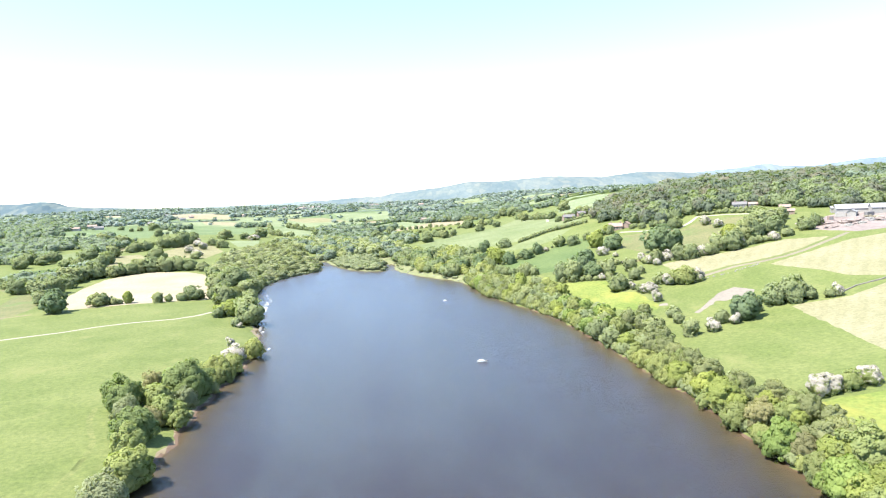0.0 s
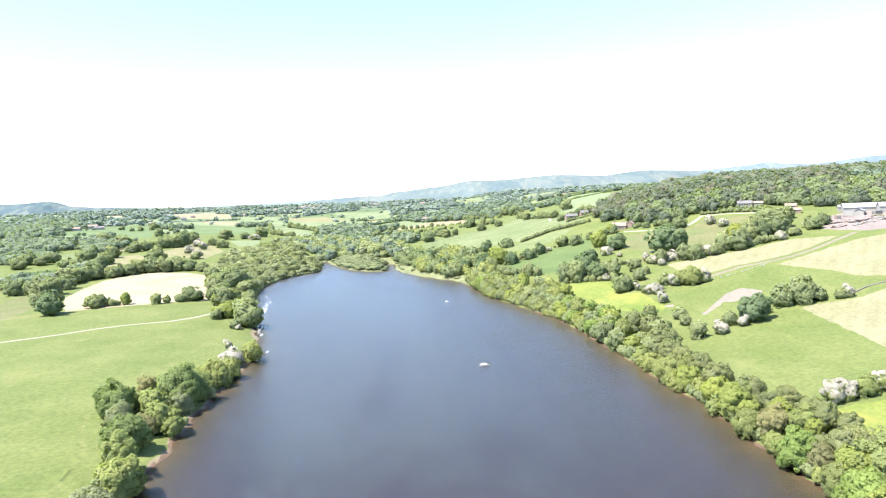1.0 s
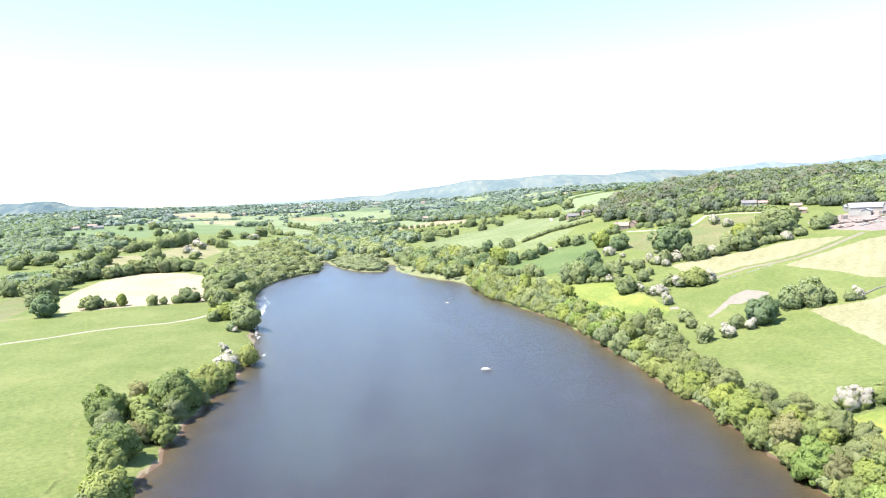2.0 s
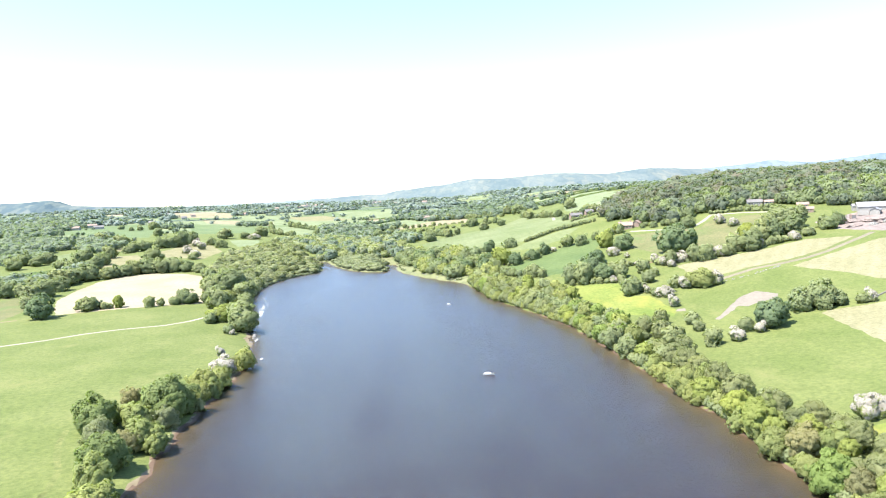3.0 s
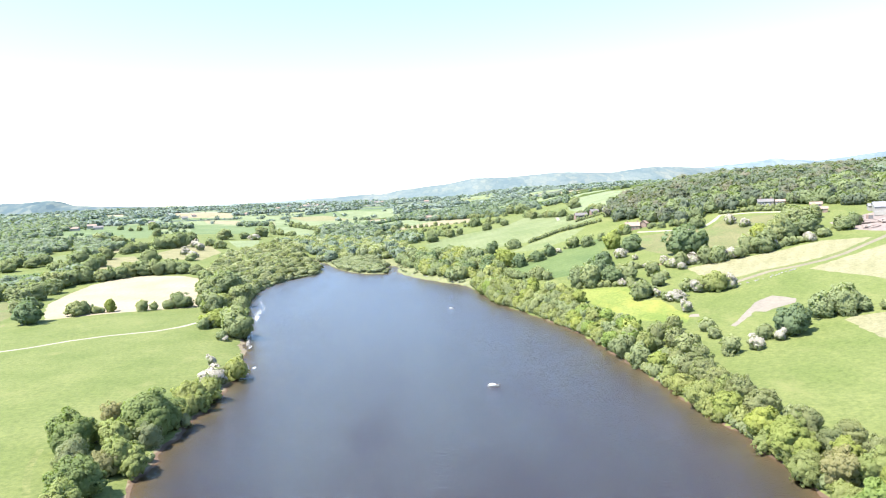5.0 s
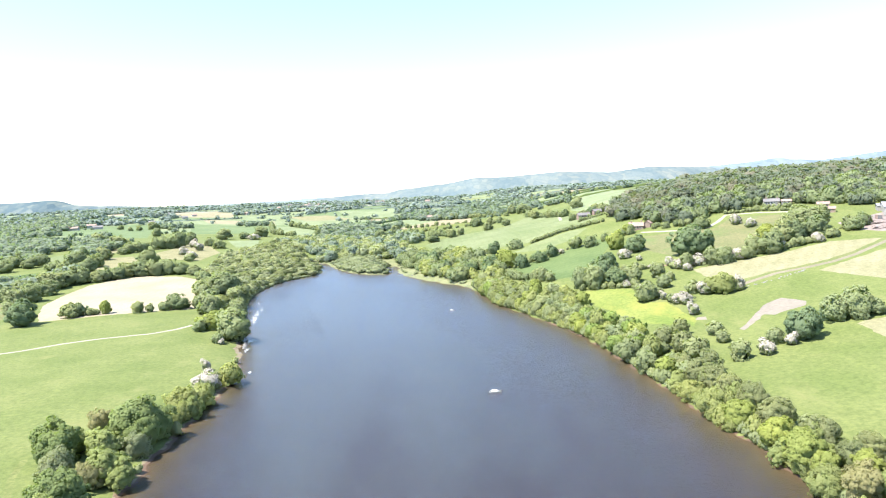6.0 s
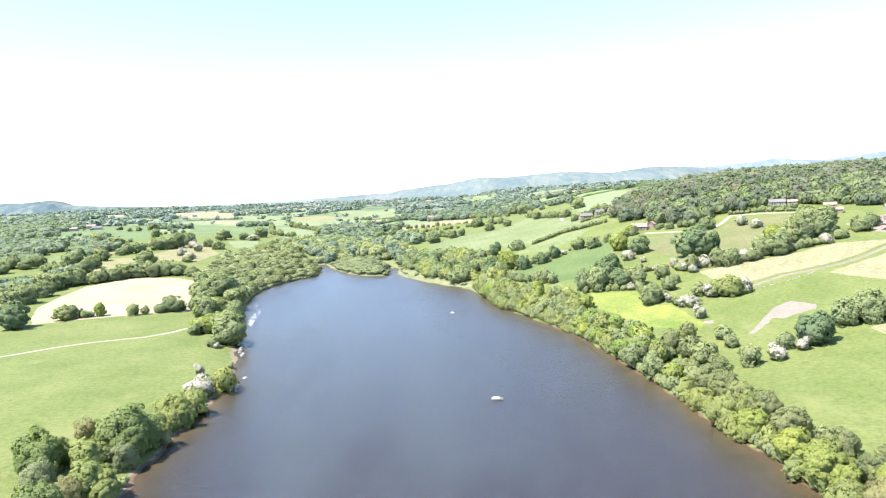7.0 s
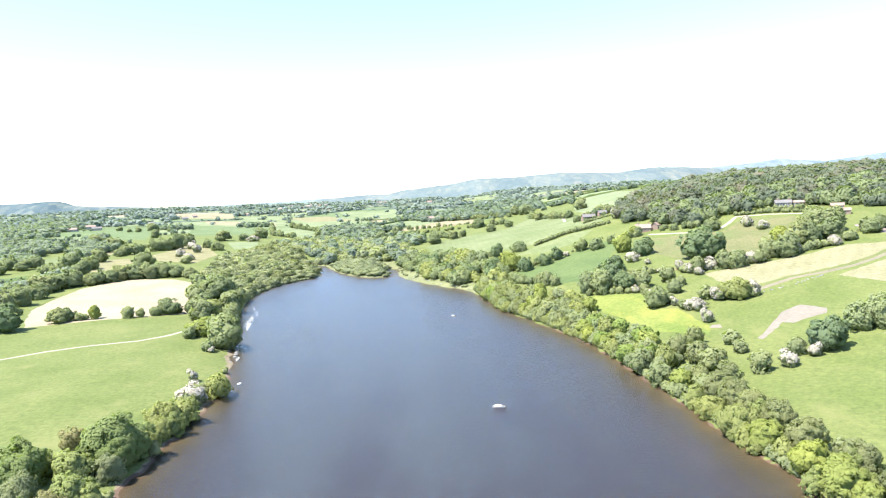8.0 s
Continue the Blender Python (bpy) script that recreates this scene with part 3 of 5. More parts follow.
def tree(name, label, category, mat, radius, tall, base, clumps=40, sprays=900, leaf=0.55, ragged=0.35, bloom=0.0, droop=0.0):
    """A tree at the origin: trunk with limbs, crown, and blossom over a share of the crown."""
    root = tagged(new(name), label, category)
    bm = bmesh.new()
    girth = 0.035 * tall
    fork = max(base, 0) + 0.3 * (tall - base)
    tube(bm, (0, 0, -0.5), (0, 0, fork), girth, 0.6 * girth, 8)
    for k in range(5):
        a = k * math.tau / 5 + rng.uniform(-0.4, 0.4)
        d = radius * rng.uniform(0.45, 0.75)
        tube(bm, (0, 0, fork * rng.uniform(0.6, 0.95)), (d * math.cos(a), d * math.sin(a), fork + (tall - fork) * rng.uniform(0.2, 0.6)), 0.45 * girth, 0.12 * girth, 5)
    part("trunk", bm, BARK, root)
    v, heart, leafy, n = crown_shape(radius, tall, base, clumps, sprays, leaf, ragged, droop=droop)
    first = leafy[0][0]
    white = set()
    if bloom:
        lumps = [noise.noise(Vector(v[f[0]]) * (1.6 / radius) + Vector((tall, sprays, 7))) + 0.5 * (n[f[0]][2] - 0.4) + rng.normal() * 0.1 for f in leafy]
        edge = sorted(lumps)[int((1 - bloom) * (len(lumps) - 1))]
        white = {i for i, lump in enumerate(lumps) if lump > edge}
    crown = new("crown", mesh_of("crown", v, heart + [f for i, f in enumerate(leafy) if i not in white], mat, normals=n))
    crown.parent = root
    if bloom:
        rows = np.array([[first + 3 * i + j for j in range(3)] for i in sorted(white)])
        b = new("blossom", mesh_of("blossom", v[rows.ravel()], np.arange(rows.size).reshape(-1, 3).tolist(), BLOSSOM, normals=n[rows.ravel()]))
        b.parent = root
        tagged(b, "creamy white may blossom")
    return root


def sorts(sprays, leaf, n, clumps, oak, ash):
    """The kinds of tree, with that many leaf sprays of that size each."""
    return {
        "oak": [tree("oak_tree", "broad dark green oak with a rounded crown", "tree", oak, 4.6, 7.9, -0.9, clumps, sprays, leaf, 0.65) for _ in range(n)],
        "dark": [tree("oak_tree", "dense dark blue-green oak with a rounded crown", "tree", HOLM, 4.6, 7.9, -0.6, clumps, sprays, leaf, 0.5) for _ in range(n)],
        "ash": [tree("ash_tree", "mid-green ash tree with an open uneven crown", "tree", ash, 4.2, 8.3, -0.7, clumps, sprays, leaf, 0.8) for _ in range(n)],
        "willow": [tree("willow_tree", "olive-green bushy willow with drooping boughs", "tree", WILLOW, 4.2, 7.6, -1.0, clumps, sprays, 0.85 * leaf, 0.6, droop=0.12) for _ in range(n)],
        "silver": [tree("white_willow_tree", "silvery grey-green willow with fine drooping leaves", "tree", SILVER, 4.2, 7.6, -1.0, clumps, sprays, 0.8 * leaf, 0.6, droop=0.15) for _ in range(n)],
        "grey": [tree("alder_tree", "dull grey-green alder with a dense twiggy crown", "tree", ALDER, 4.2, 8.0, -0.8, clumps + 12, sprays, 0.75 * leaf, 0.5) for _ in range(n)],
        "russet": [tree("russet_tree", "grey-brown tree in thin young leaf", "tree", RUSSET, 4.2, 8.0, -0.7, clumps + 8, sprays, 0.75 * leaf, 0.6) for _ in range(n)],
        "lime": [tree("sycamore_tree", "bright yellow-green young sycamore in full leaf", "tree", LIME, 4.2, 8.2, -0.3, clumps, sprays, leaf, 0.5) for _ in range(n)],
        "sycamore": [tree("sycamore_tree", "fresh mid-green sycamore in full leaf", "tree", SYCAMORE, 4.2, 8.2, -0.3, clumps, sprays, leaf, 0.5) for _ in range(n)],
        "hawthorn": [tree("hawthorn_bush", "hawthorn bush covered in creamy white blossom", "bush", ash, 2.6, 4.6, -0.3, clumps * 2 // 3, sprays, 0.5 * leaf, 0.8, bloom=0.6) for _ in range(n)],
        "bush": [tree("hedge_bush", "low dense green hedgerow bush", "bush", ash, 2.2, 3.6, -0.3, clumps // 2, sprays // 3, 0.85 * leaf, 0.7) for _ in range(n)],
    }


NEAR = sorts(8200, 0.245, 4, 70, OAK, ASH)
WIDE, FAR = sorts(2800, 0.42, 3, 44, HAZED_OAK, HAZED_ASH), sorts(1150, 0.56, 5, 32, HAZED_OAK, HAZED_ASH)
SPREAD = {kind: 2.6 if kind == "hawthorn" else 2.2 if kind == "bush" else 4.6 if kind in ("oak", "dark") else 4.2 for kind in FAR}


def ground_at(x, y):
    return float(max(height(x, y), 0.0))


def plant(kind, x, y, radius, group="", tall=0.0):
    """A copy of one of the trees of that kind with that crown radius, and that height if given, standing on the ground."""
    pool = (NEAR if y < 235 and radius > 2.4 else WIDE if radius > 5.5 or kind == "hawthorn" and y < 340 else FAR)[kind]
    proto = pool[int(rng.integers(len(pool)))]
    k = radius / SPREAD[kind]
    up = tall / 8.0 if tall else min(k, 0.55 * k + 0.55) * rng.uniform(0.82, 1.25)
    m = Matrix.LocRotScale((x, y, ground_at(x, y) - 0.05), Euler((0, 0, rng.uniform(0, math.tau))), (k * rng.uniform(0.88, 1.1), k * rng.uniform(0.88, 1.1), up))
    ob = copy_thing(proto, m)
    if group:
        tagged(ob, group=group)
    return ob


def along(line, step):
    """Points along a line, about step metres apart, with the way's normal."""
    for (ax, ay), (bx, by) in zip(line, line[1:]):
        d = math.hypot(bx - ax, by - ay)
        n = max(1, round(d / step))
        for k in range(n):
            u = (k + rng.uniform(0.2, 0.8)) / n
            yield ax + u * (bx - ax), ay + u * (by - ay), -(by - ay) / d, (bx - ax) / d


HAY_HEDGE = {
    "dark": [(-227, 378, 9.2)],
    "oak": [(-211, 404, 5.0), (-168, 416, 4.1), (-162, 420, 6.6), (-159, 423, 3.7)],
    "ash": [(-256, 414, 7.2), (-214, 400, 5.8), (-179, 409, 4.1), (-150, 424, 4.5)],
    "bush": [(-205, 405, 2.9), (-202, 407, 2.5), (-173, 411, 2.5)],
    "lime": [(-198, 409, 3.5)],
}
HAY_BELT = {
    "ash": [(-274, 446, 8.7), (-299, 529, 10.1), (-283, 556, 6.9), (-266, 579, 7.7), (-246, 584, 8.2), (-214, 582, 5.7), (-304, 482, 7.9)],
    "oak": [(-277, 468, 8.0), (-287, 497, 8.5), (-298, 545, 10.3), (-292, 552, 8.1), (-278, 561, 6.9), (-272, 570, 7.0), (-258, 584, 8.3), (-236, 586, 7.6), (-226, 588, 7.0), (-307, 474, 8.3), (-305, 502, 8.7)],
}
WEST_COPSES = {
    "oak": [(-358, 666, 11.2), (-326, 623, 9.1), (-335, 653, 8.2), (-331, 605, 7.7), (-348, 822, 10.0), (-339, 830, 11.7), (-333, 848, 11.9), (-344, 901, 12.6), (-629, 1297, 6.0), (-556, 1273, 9.9), (-459, 1072, 8.8), (-507, 1239, 5.0), (-355, 791, 8.1), (-407, 689, 7.5), (-366, 642, 6.9), (-425, 677, 8.9), (-414, 641, 8.5), (-299, 859, 7.6), (-272, 815, 8.0), (-296, 991, 7.7)],
    "ash": [(-357, 713, 8.9), (-342, 612, 7.2), (-295, 676, 9.6), (-255, 683, 6.8), (-430, 888, 11.1), (-493, 958, 12.1), (-585, 1244, 5.2), (-569, 1245, 6.2), (-360, 781, 8.0), (-364, 766, 6.3), (-406, 672, 8.8), (-322, 985, 11.6), (-283, 1034, 10.0)],
    "hawthorn": [(-287, 744, 5.9), (-265, 710, 5.6), (-288, 792, 6.3), (-312, 840, 6.0), (-277, 972, 7.6)],
    "bush": [(-391, 884, 7.2), (-402, 865, 5.4)],
}
WEST_POINT = {
    "ash": [(-134, 398, 8.4), (-131, 434, 7.4), (-158, 457, 8.0), (-114, 368, 6.3)],
    "lime": [(-119, 359, 6.8)],
    "willow": [(-139, 427, 7.0)],
    "oak": [(-103, 338, 8.3), (-105, 328, 3.4), (-152, 472, 9.9)],
    "hawthorn": [(-103, 325, 1.6)],
}
GROVE = {
    "oak": [(-97.9, 193.8, 6.2), (-82.3, 167.9, 5.8), (-85.5, 208.2, 7.6), (-81.5, 211.5, 5.2), (-82.5, 204.5, 4.4), (-66.5, 113.2, 4.8)],
    "silver": [(-91.4, 182.2, 4.6), (-81.4, 199.0, 3.9), (-82.6, 265.3, 2.5), (-72.8, 215.6, 2.2), (-69.6, 129.0, 5.9)],
    "ash": [(-95.5, 200.3, 2.7), (-87.2, 196.4, 5.1), (-79.5, 182.8, 4.9), (-76.0, 181.6, 3.2), (-79.0, 229, 2.8), (-70.9, 143.0, 5.6), (-68.4, 131.4, 3.3), (-78.5, 155.5, 4.4)],
    "russet": [(-97.4, 213.3, 3.9), (-82.7, 179.4, 3.5)],
    "willow": [(-83.5, 233, 5.0), (-80.5, 226.5, 3.3), (-77.6, 265.2, 4.4), (-77.3, 240.2, 4.2), (-72.5, 139.9, 3.7), (-70.5, 121.7, 5.2)],
    "hawthorn": [(-93.0, 279.4, 2.3), (-83.8, 256.6, 4.3), (-82.5, 243.3, 1.6)],
    "bush": [(-76.7, 189.4, 1.4), (-86.7, 293.8, 1.6), (-82.6, 225.7, 2.5)],
}
EAST_BANK = {
    "lime": [(68.4, 245.6, 3.8), (71.1, 198.9, 4.1), (73.0, 184.8, 4.1), (72.8, 172.7, 4.6), (75.0, 168.2, 3.5), (80.5, 164.2, 3.2), (82.6, 152.9, 2.7), (78.1, 130.9, 4.5), (79.0, 117.8, 3.9), (73.1, 114.2, 3.8), (76.4, 110.3, 4.0)],
    "ash": [(82.5, 258.1, 4.1), (68.0, 278.4, 4.3), (67.0, 233.2, 3.3), (70.1, 177.6, 2.5), (82.6, 189.7, 2.3), (71.1, 236.4, 3.7), (80.2, 156.1, 3.2), (82.9, 126.4, 5.2), (70.6, 110.3, 3.9), (79.5, 107.8, 4.2), (63, 269, 4.5), (64, 253, 4.2)],
    "willow": [(70.6, 268.2, 4.6), (67.6, 223.4, 3.5), (68.9, 209.3, 4.9), (66.4, 204.4, 3.0), (72.1, 192.9, 2.4), (69.1, 162.2, 3.9), (68.9, 199.3, 2.5), (70.0, 151.2, 3.0), (71.9, 149.0, 2.7), (72.3, 129.5, 3.8), (70.2, 113.8, 2.7), (70.1, 103.5, 3.5)],
    "grey": [(76.7, 274.7, 4.8), (81.3, 267.6, 5.1), (87.6, 288.0, 3.9), (81.6, 244.2, 3.9), (74.5, 232.8, 5.5), (76.3, 216.8, 4.5), (78.3, 207.4, 4.6), (78.1, 195.6, 4.5), (82.4, 182.2, 4.0), (80.6, 168.9, 3.9), (76.0, 226.3, 4.6), (81.0, 139.8, 4.1), (86.4, 156.1, 4.2), (84.9, 141.2, 3.9), (83.3, 117.2, 4.2), (86.7, 172.2, 3.6), (86.6, 163.5, 3.5), (88.9, 149.9, 3.4), (85.2, 136.7, 3.4), (89.8, 139.1, 3.0)],
    "silver": [(68.0, 188.5, 2.2)],
    "russet": [(75.7, 158.0, 4.3), (75.9, 138.4, 3.5)],
    "sycamore": [(73.0, 142.2, 4.8), (73.8, 120.3, 5.5), (72.7, 104.8, 4.0)],
    "hawthorn": [(74.6, 129.5, 1.8), (71.0, 122.3, 1.8)],
}
EAST_FIELDS = {
    "dark": [(137, 410, 11.0), (143, 409, 6.9), (116, 448, 6.9), (84, 394, 6.4), (87, 379, 6.5), (93, 424, 6.0)],
    "oak": [(111, 505, 3.1), (70, 390, 5.5), (144, 382, 4.8), (170, 384, 6.6), (191, 401, 6.2), (203, 403, 7.2), (205, 422, 7.5)],
    "lime": [(110, 469, 5.7), (181, 413, 5.4)],
    "hawthorn": [(106, 435, 4.0), (111, 421, 2.1), (132, 387, 4.0), (152, 384, 4.1), (176, 386, 3.0), (188, 468, 3.8), (191, 453, 3.3)],
    "ash": [(94, 376, 4.6), (76, 380, 5.3), (108, 378, 4.3), (125, 384, 4.0), (138, 383, 5.2), (156, 382, 4.1), (163, 388, 5.0), (185, 404, 6.2), (206, 415, 9.2)],
    "bush": [(111, 368, 2.7)],
}
EAST_HEDGES = {
    "hawthorn": [(195, 386, 3.4), (129, 333, 3.2), (116, 337, 4.2), (103, 329, 4.1), (101, 311, 2.9), (122, 386, 3.2), (124, 380, 2.9)],
    "bush": [(205, 390, 3.9), (113, 341, 3.2), (100, 333, 2.7), (96, 346, 4.2), (99, 282, 2.9), (121, 390, 3.2)],
    "ash": [(227, 438, 4.9), (221, 401, 4.6), (91, 343, 4.9), (104, 358, 4.4), (97, 360, 2.9), (162, 494, 2.3)],
    "oak": [(221, 396, 5.4), (229, 401, 4.6), (150, 510, 2.3), (153, 500, 2.5), (167, 476, 5.0), (171, 476, 4.5)],
    "willow": [(123, 334, 5.9)],
}
EAST_NEAR = {
    "oak": [(138, 273, 5.0), (144, 272, 5.8), (151, 271, 4.7)],
    "ash": [(95, 252, 4.3), (111, 262, 3.7), (97, 272, 2.5), (128, 268, 2.6), (106, 172, 3.3)],
    "hawthorn": [(104, 253, 3.6), (160, 265, 2.7), (129, 336, 3.6), (114, 257, 2.5), (98, 172, 3.4), (102, 172, 3.5), (113, 174, 3.6)],
    "dark": [(120, 261, 6.2)],
    "bush": [(157, 266, 2.7)],
    "willow": [(122, 335, 5.1)],
}
NORTH_FIELDS = {
    "dark": [(49, 484, 5.1), (62, 488, 5.4), (72, 494, 4.1), (35, 553, 5.6)],
    "oak": [(53, 555, 5.1), (-17, 764, 7.8), (-52, 943, 5.6), (-88, 900, 8.4), (91, 506, 5.5), (99, 497, 5.0), (37, 913, 8.3), (70, 826, 6.3), (124, 1111, 11.0), (150, 673, 3.8)],
    "lime": [(42, 494, 6.3), (40, 511, 5.6)],
    "hawthorn": [(79, 497, 2.4)],
    "ash": [(-36, 799, 5.9), (-76, 996, 7.5), (4, 794, 6.6), (15, 807, 5.0), (47, 809, 5.6), (106, 835, 5.8), (108, 1136, 8.0), (159, 845, 8.3), (139, 657, 4.6)],
}
for area, group in ((HAY_HEDGE, "trees by the hay field"), (HAY_BELT, "tree belt behind the hay field"), (WEST_COPSES, "copses west of the lake"),
                    (WEST_POINT, "trees on the west point"), (GROVE, "grove on the west shore"), (EAST_BANK, "trees along the east bank"),
                    (EAST_FIELDS, "trees in the east fields"), (EAST_HEDGES, "hedges in the east fields"),
                    (EAST_NEAR, "hedge across the east slope"), (NORTH_FIELDS, "trees in the north fields")):
    for kind, spots in area.items():
        for x, y, r in spots:
            beside = area is GROVE or area is EAST_BANK
            if beside:  # crowns may overhang the water, roots stay on the bank
                out = 0.6 - float(shore(np.array([x]), np.array([y]))[0])
                x += max(out, 0) * (1 if x > 0 else -1)
            if (area is HAY_BELT or area is WEST_COPSES or area is HAY_HEDGE and r > 5) and kind != "hawthorn":
                plant(kind, x, y, r, group, max(1.4 * r * rng.uniform(0.85, 1.2), 5.5))
                continue
            plant(kind, x, y, max(r, 1.0), group, (1.95 * r if r < 5 else 1.7 * r) if beside and r > 2.4 and kind != "hawthorn" else 0.0)

# the east bank further along, three trees deep
EAST_SHORE = [(61, 268), (56, 309), (47, 342), (35, 377), (25, 402), (19, 440), (14, 477)]
for off, step, size in ((2.2, 5.0, 3.2), (7.5, 6.0, 3.9), (13.0, 7.0, 3.8), (20.0, 9.0, 3.8)):
    for x, y, nx, ny in along(EAST_SHORE, step):
        o = off + rng.uniform(-1.5, 1.5)
        kind = str(rng.choice(["willow", "ash", "lime", "oak", "grey", "sycamore"], p=[0.30, 0.27, 0.07, 0.10, 0.18, 0.08]))
        if off < 16 or 345 < y < 400:
            plant(kind, x - nx * o, y - ny * o, size * rng.uniform(0.8, 1.2), "trees along the east bank")
# near stretch: a few between the rows
for x, y, nx, ny in along([(73, 96), (72, 150), (70, 192), (65, 234), (61, 268)], 9.0):
    o = rng.uniform(6.5, 10.5)
    plant("ash" if rng.random() < 0.45 else "grey", x - nx * o, y - ny * o, rng.uniform(2.5, 3.2), "trees along the east bank")


for x, y, nx, ny in along([(73, 96), (72, 150), (70, 192), (65, 234), (61, 268), *EAST_SHORE[1:]], 2.3):
    plant("willow" if rng.random() < 0.5 else "bush", x - nx * 1.2, y - ny * 1.2, rng.uniform(1.2, 2.2), "low willows at the water's edge")


def hedge(line, group, step=2.6, size=1.5, kinds=("bush",)):
    for x, y, nx, ny in along(line, step):
        o = rng.uniform(-0.5, 0.5)
        plant(str(rng.choice(kinds)), x + o * nx, y + o * ny, size * rng.uniform(0.75, 1.25), group)


hedge([(65, 560), (92, 576), (127, 573)], "hedge between the north pastures", 2.6, 2.0)
hedge([(43, 487), (62, 497), (86, 506)], "hedge above the dark pasture", 5.0, 1.5)
hedge([(68, 383), (92, 368), (99, 338)], "hedge round the buttercup field", 4.0, 2.0, ("bush", "bush", "hawthorn", "ash"))
hedge([(101, 400), (118, 396), (128, 388), (155, 386), (178, 386), (200, 388)], "hedge above the gold strip", 3.6, 2.2, ("bush", "ash", "bush", "hawthorn"))
hedge([(60, 415), (45, 440), (38, 470)], "trees below the dark pasture", 5.5, 3.4, ("ash", "oak"))
hedge([(84, 400), (72, 408), (100, 385)], "trees below the dark pasture", 5.0, 3.2, ("ash", "oak"))
hedge([(138, 612), (112, 606)], "garden hedge of the brick cottages", 2.2, 1.2)
hedge([(196, 504), (214, 494), (232, 474)], "garden hedge of the white house", 2.4, 1.7)
hedge([(122, 508), (131, 506), (128, 520)], "garden trees of the brick house", 5, 3.0, ("lime", "oak", "ash"))
hedge([(144, 508), (156, 500), (170, 494)], "garden trees of the brick house", 6, 2.4, ("oak", "ash", "bush"))
hedge([(112, 634), (128, 640), (146, 636)], "trees behind the cottages", 5, 3.4, ("oak", "ash", "dark"))
hedge([(116, 618), (130, 619), (148, 622)], "garden trees of the cottages", 9, 2.2, ("oak", "ash"))
hedge([(216, 500), (224, 494), (238, 486)], "garden hedge of the white house", 3.0, 1.6, ("bush", "ash"))
hedge([(-80, 1105), (-20, 1075), (45, 1068)], "hedges between the hay strips", 9, 3.2, ("oak", "ash", "bush"))
hedge([(-90, 1010), (-30, 985), (30, 960), (70, 890)], "hedges between the hay strips", 10, 3.8, ("oak", "ash", "bush"))
hedge([(-70, 930), (-20, 880), (0, 815)], "trees above the big pasture", 11, 4.6, ("oak", "ash"))
hedge([(-20, 1240), (45, 1215), (100, 1120)], "hedges between the hay strips", 11, 4.6, ("oak", "ash"))
hedge([(130, 745), (112, 830), (105, 895)], "trees by the hill track", 12, 4.2, ("oak", "ash"))
hedge([(-330, 1270), (-280, 1085), (-228, 1022)], "hedges of the north-west pastures", 13, 4.5, ("oak", "ash"))
hedge([(-205, 1062), (-212, 1130), (-300, 1285)], "hedges of the north-west pastures", 12, 4.5, ("oak", "ash"))
hedge([(-214, 935), (-184, 842), (-152, 866), (-166, 942)], "hedges of the north-west pastures", 9, 4.0, ("oak", "ash"))
hedge([(-300, 470), (-330, 500), (-400, 560)], "west hedges", 6, 3.5, ("oak", "ash"))
hedge([(-145, 425), (-170, 505), (-200, 560)], "trees between hay and carr", 6, 4.5, ("ash", "oak"))
hedge([(-84, 262), (-80, 236), (-82, 215)], "grove on the west shore", 4.5, 2.0, ("willow", "bush"))
hedge([(-125, 352), (-112, 372), (-126, 420), (-138, 470)], "west shore trees", 4.5, 3.6, ("ash", "willow", "oak"))


# ---- woods and scrub too many to count ----
def small_crown(clumps, sprays, leaf, ragged=0.5, fine=2):
    """A crown of radius 1 and height 2: vertices, normals, triangles."""
    v, heart, leafy, n = crown_shape(1.0, 2.0, 0.0, clumps, sprays, leaf, ragged, fine)
    return v, n, np.array(heart + leafy)


def forest(name, label, category, mat, spots, crowns):
    """All the crowns at (x, y, radius, height) in one mesh."""
    vs, ns, ts, k = [], [], [], 0
    spots = np.array(spots)
    z = np.maximum(height(spots[:, 0], spots[:, 1]), 0)
    for (x, y, r, h), g in zip(spots, z):
        v, n, t = crowns[int(rng.integers(len(crowns)))]
        a = rng.uniform(0, math.tau)
        c, s = math.cos(a) * r, math.sin(a) * r
        w = np.stack([c * v[:, 0] - s * v[:, 1] + x, s * v[:, 0] + c * v[:, 1] + y, v[:, 2] * h / 2 + g - 0.1 * h], 1)
        c, s = math.cos(a), math.sin(a)
        ns.append(np.stack([c * n[:, 0] - s * n[:, 1], s * n[:, 0] + c * n[:, 1], n[:, 2]], 1))
        vs.append(w), ts.append(t + k)
        k += len(v)
    me = mesh_of(name, np.concatenate(vs), np.concatenate(ts).tolist(), mat, normals=np.concatenate(ns))
    return tagged(new(name, me), label, category, kind="stuff")


def fill(ring, step, r, h, spread=0.25):
    """Spots in an outline, about step metres apart, clear of the water."""
    xs, ys = zip(*ring)
    spots = []
    for x in np.arange(min(xs), max(xs), step):
        for y in np.arange(min(ys), max(ys), step):
            px, py = x + rng.uniform(-0.45, 0.45) * step, y + rng.uniform(-0.45, 0.45) * step
            if inside(px, py, ring):
                k = rng.uniform(1 - spread, 1 + spread)
                spots.append((px, py, r * k, h * k * rng.uniform(0.9, 1.1)))
    spots = np.array(spots).reshape(-1, 4)
    return spots[shore(spots[:, 0], spots[:, 1]) > 0.8].tolist()


SCRUB_CROWNS = [small_crown(22, 300, 0.17, 0.7) for _ in range(8)]
NEAR_CROWNS = [small_crown(22, 380, 0.15) for _ in range(6)]
MID_CROWNS = [small_crown(16, 220, 0.20) for _ in range(8)]
TINY_CROWNS = [small_crown(5, 26, 0.5, fine=1) for _ in range(8)]
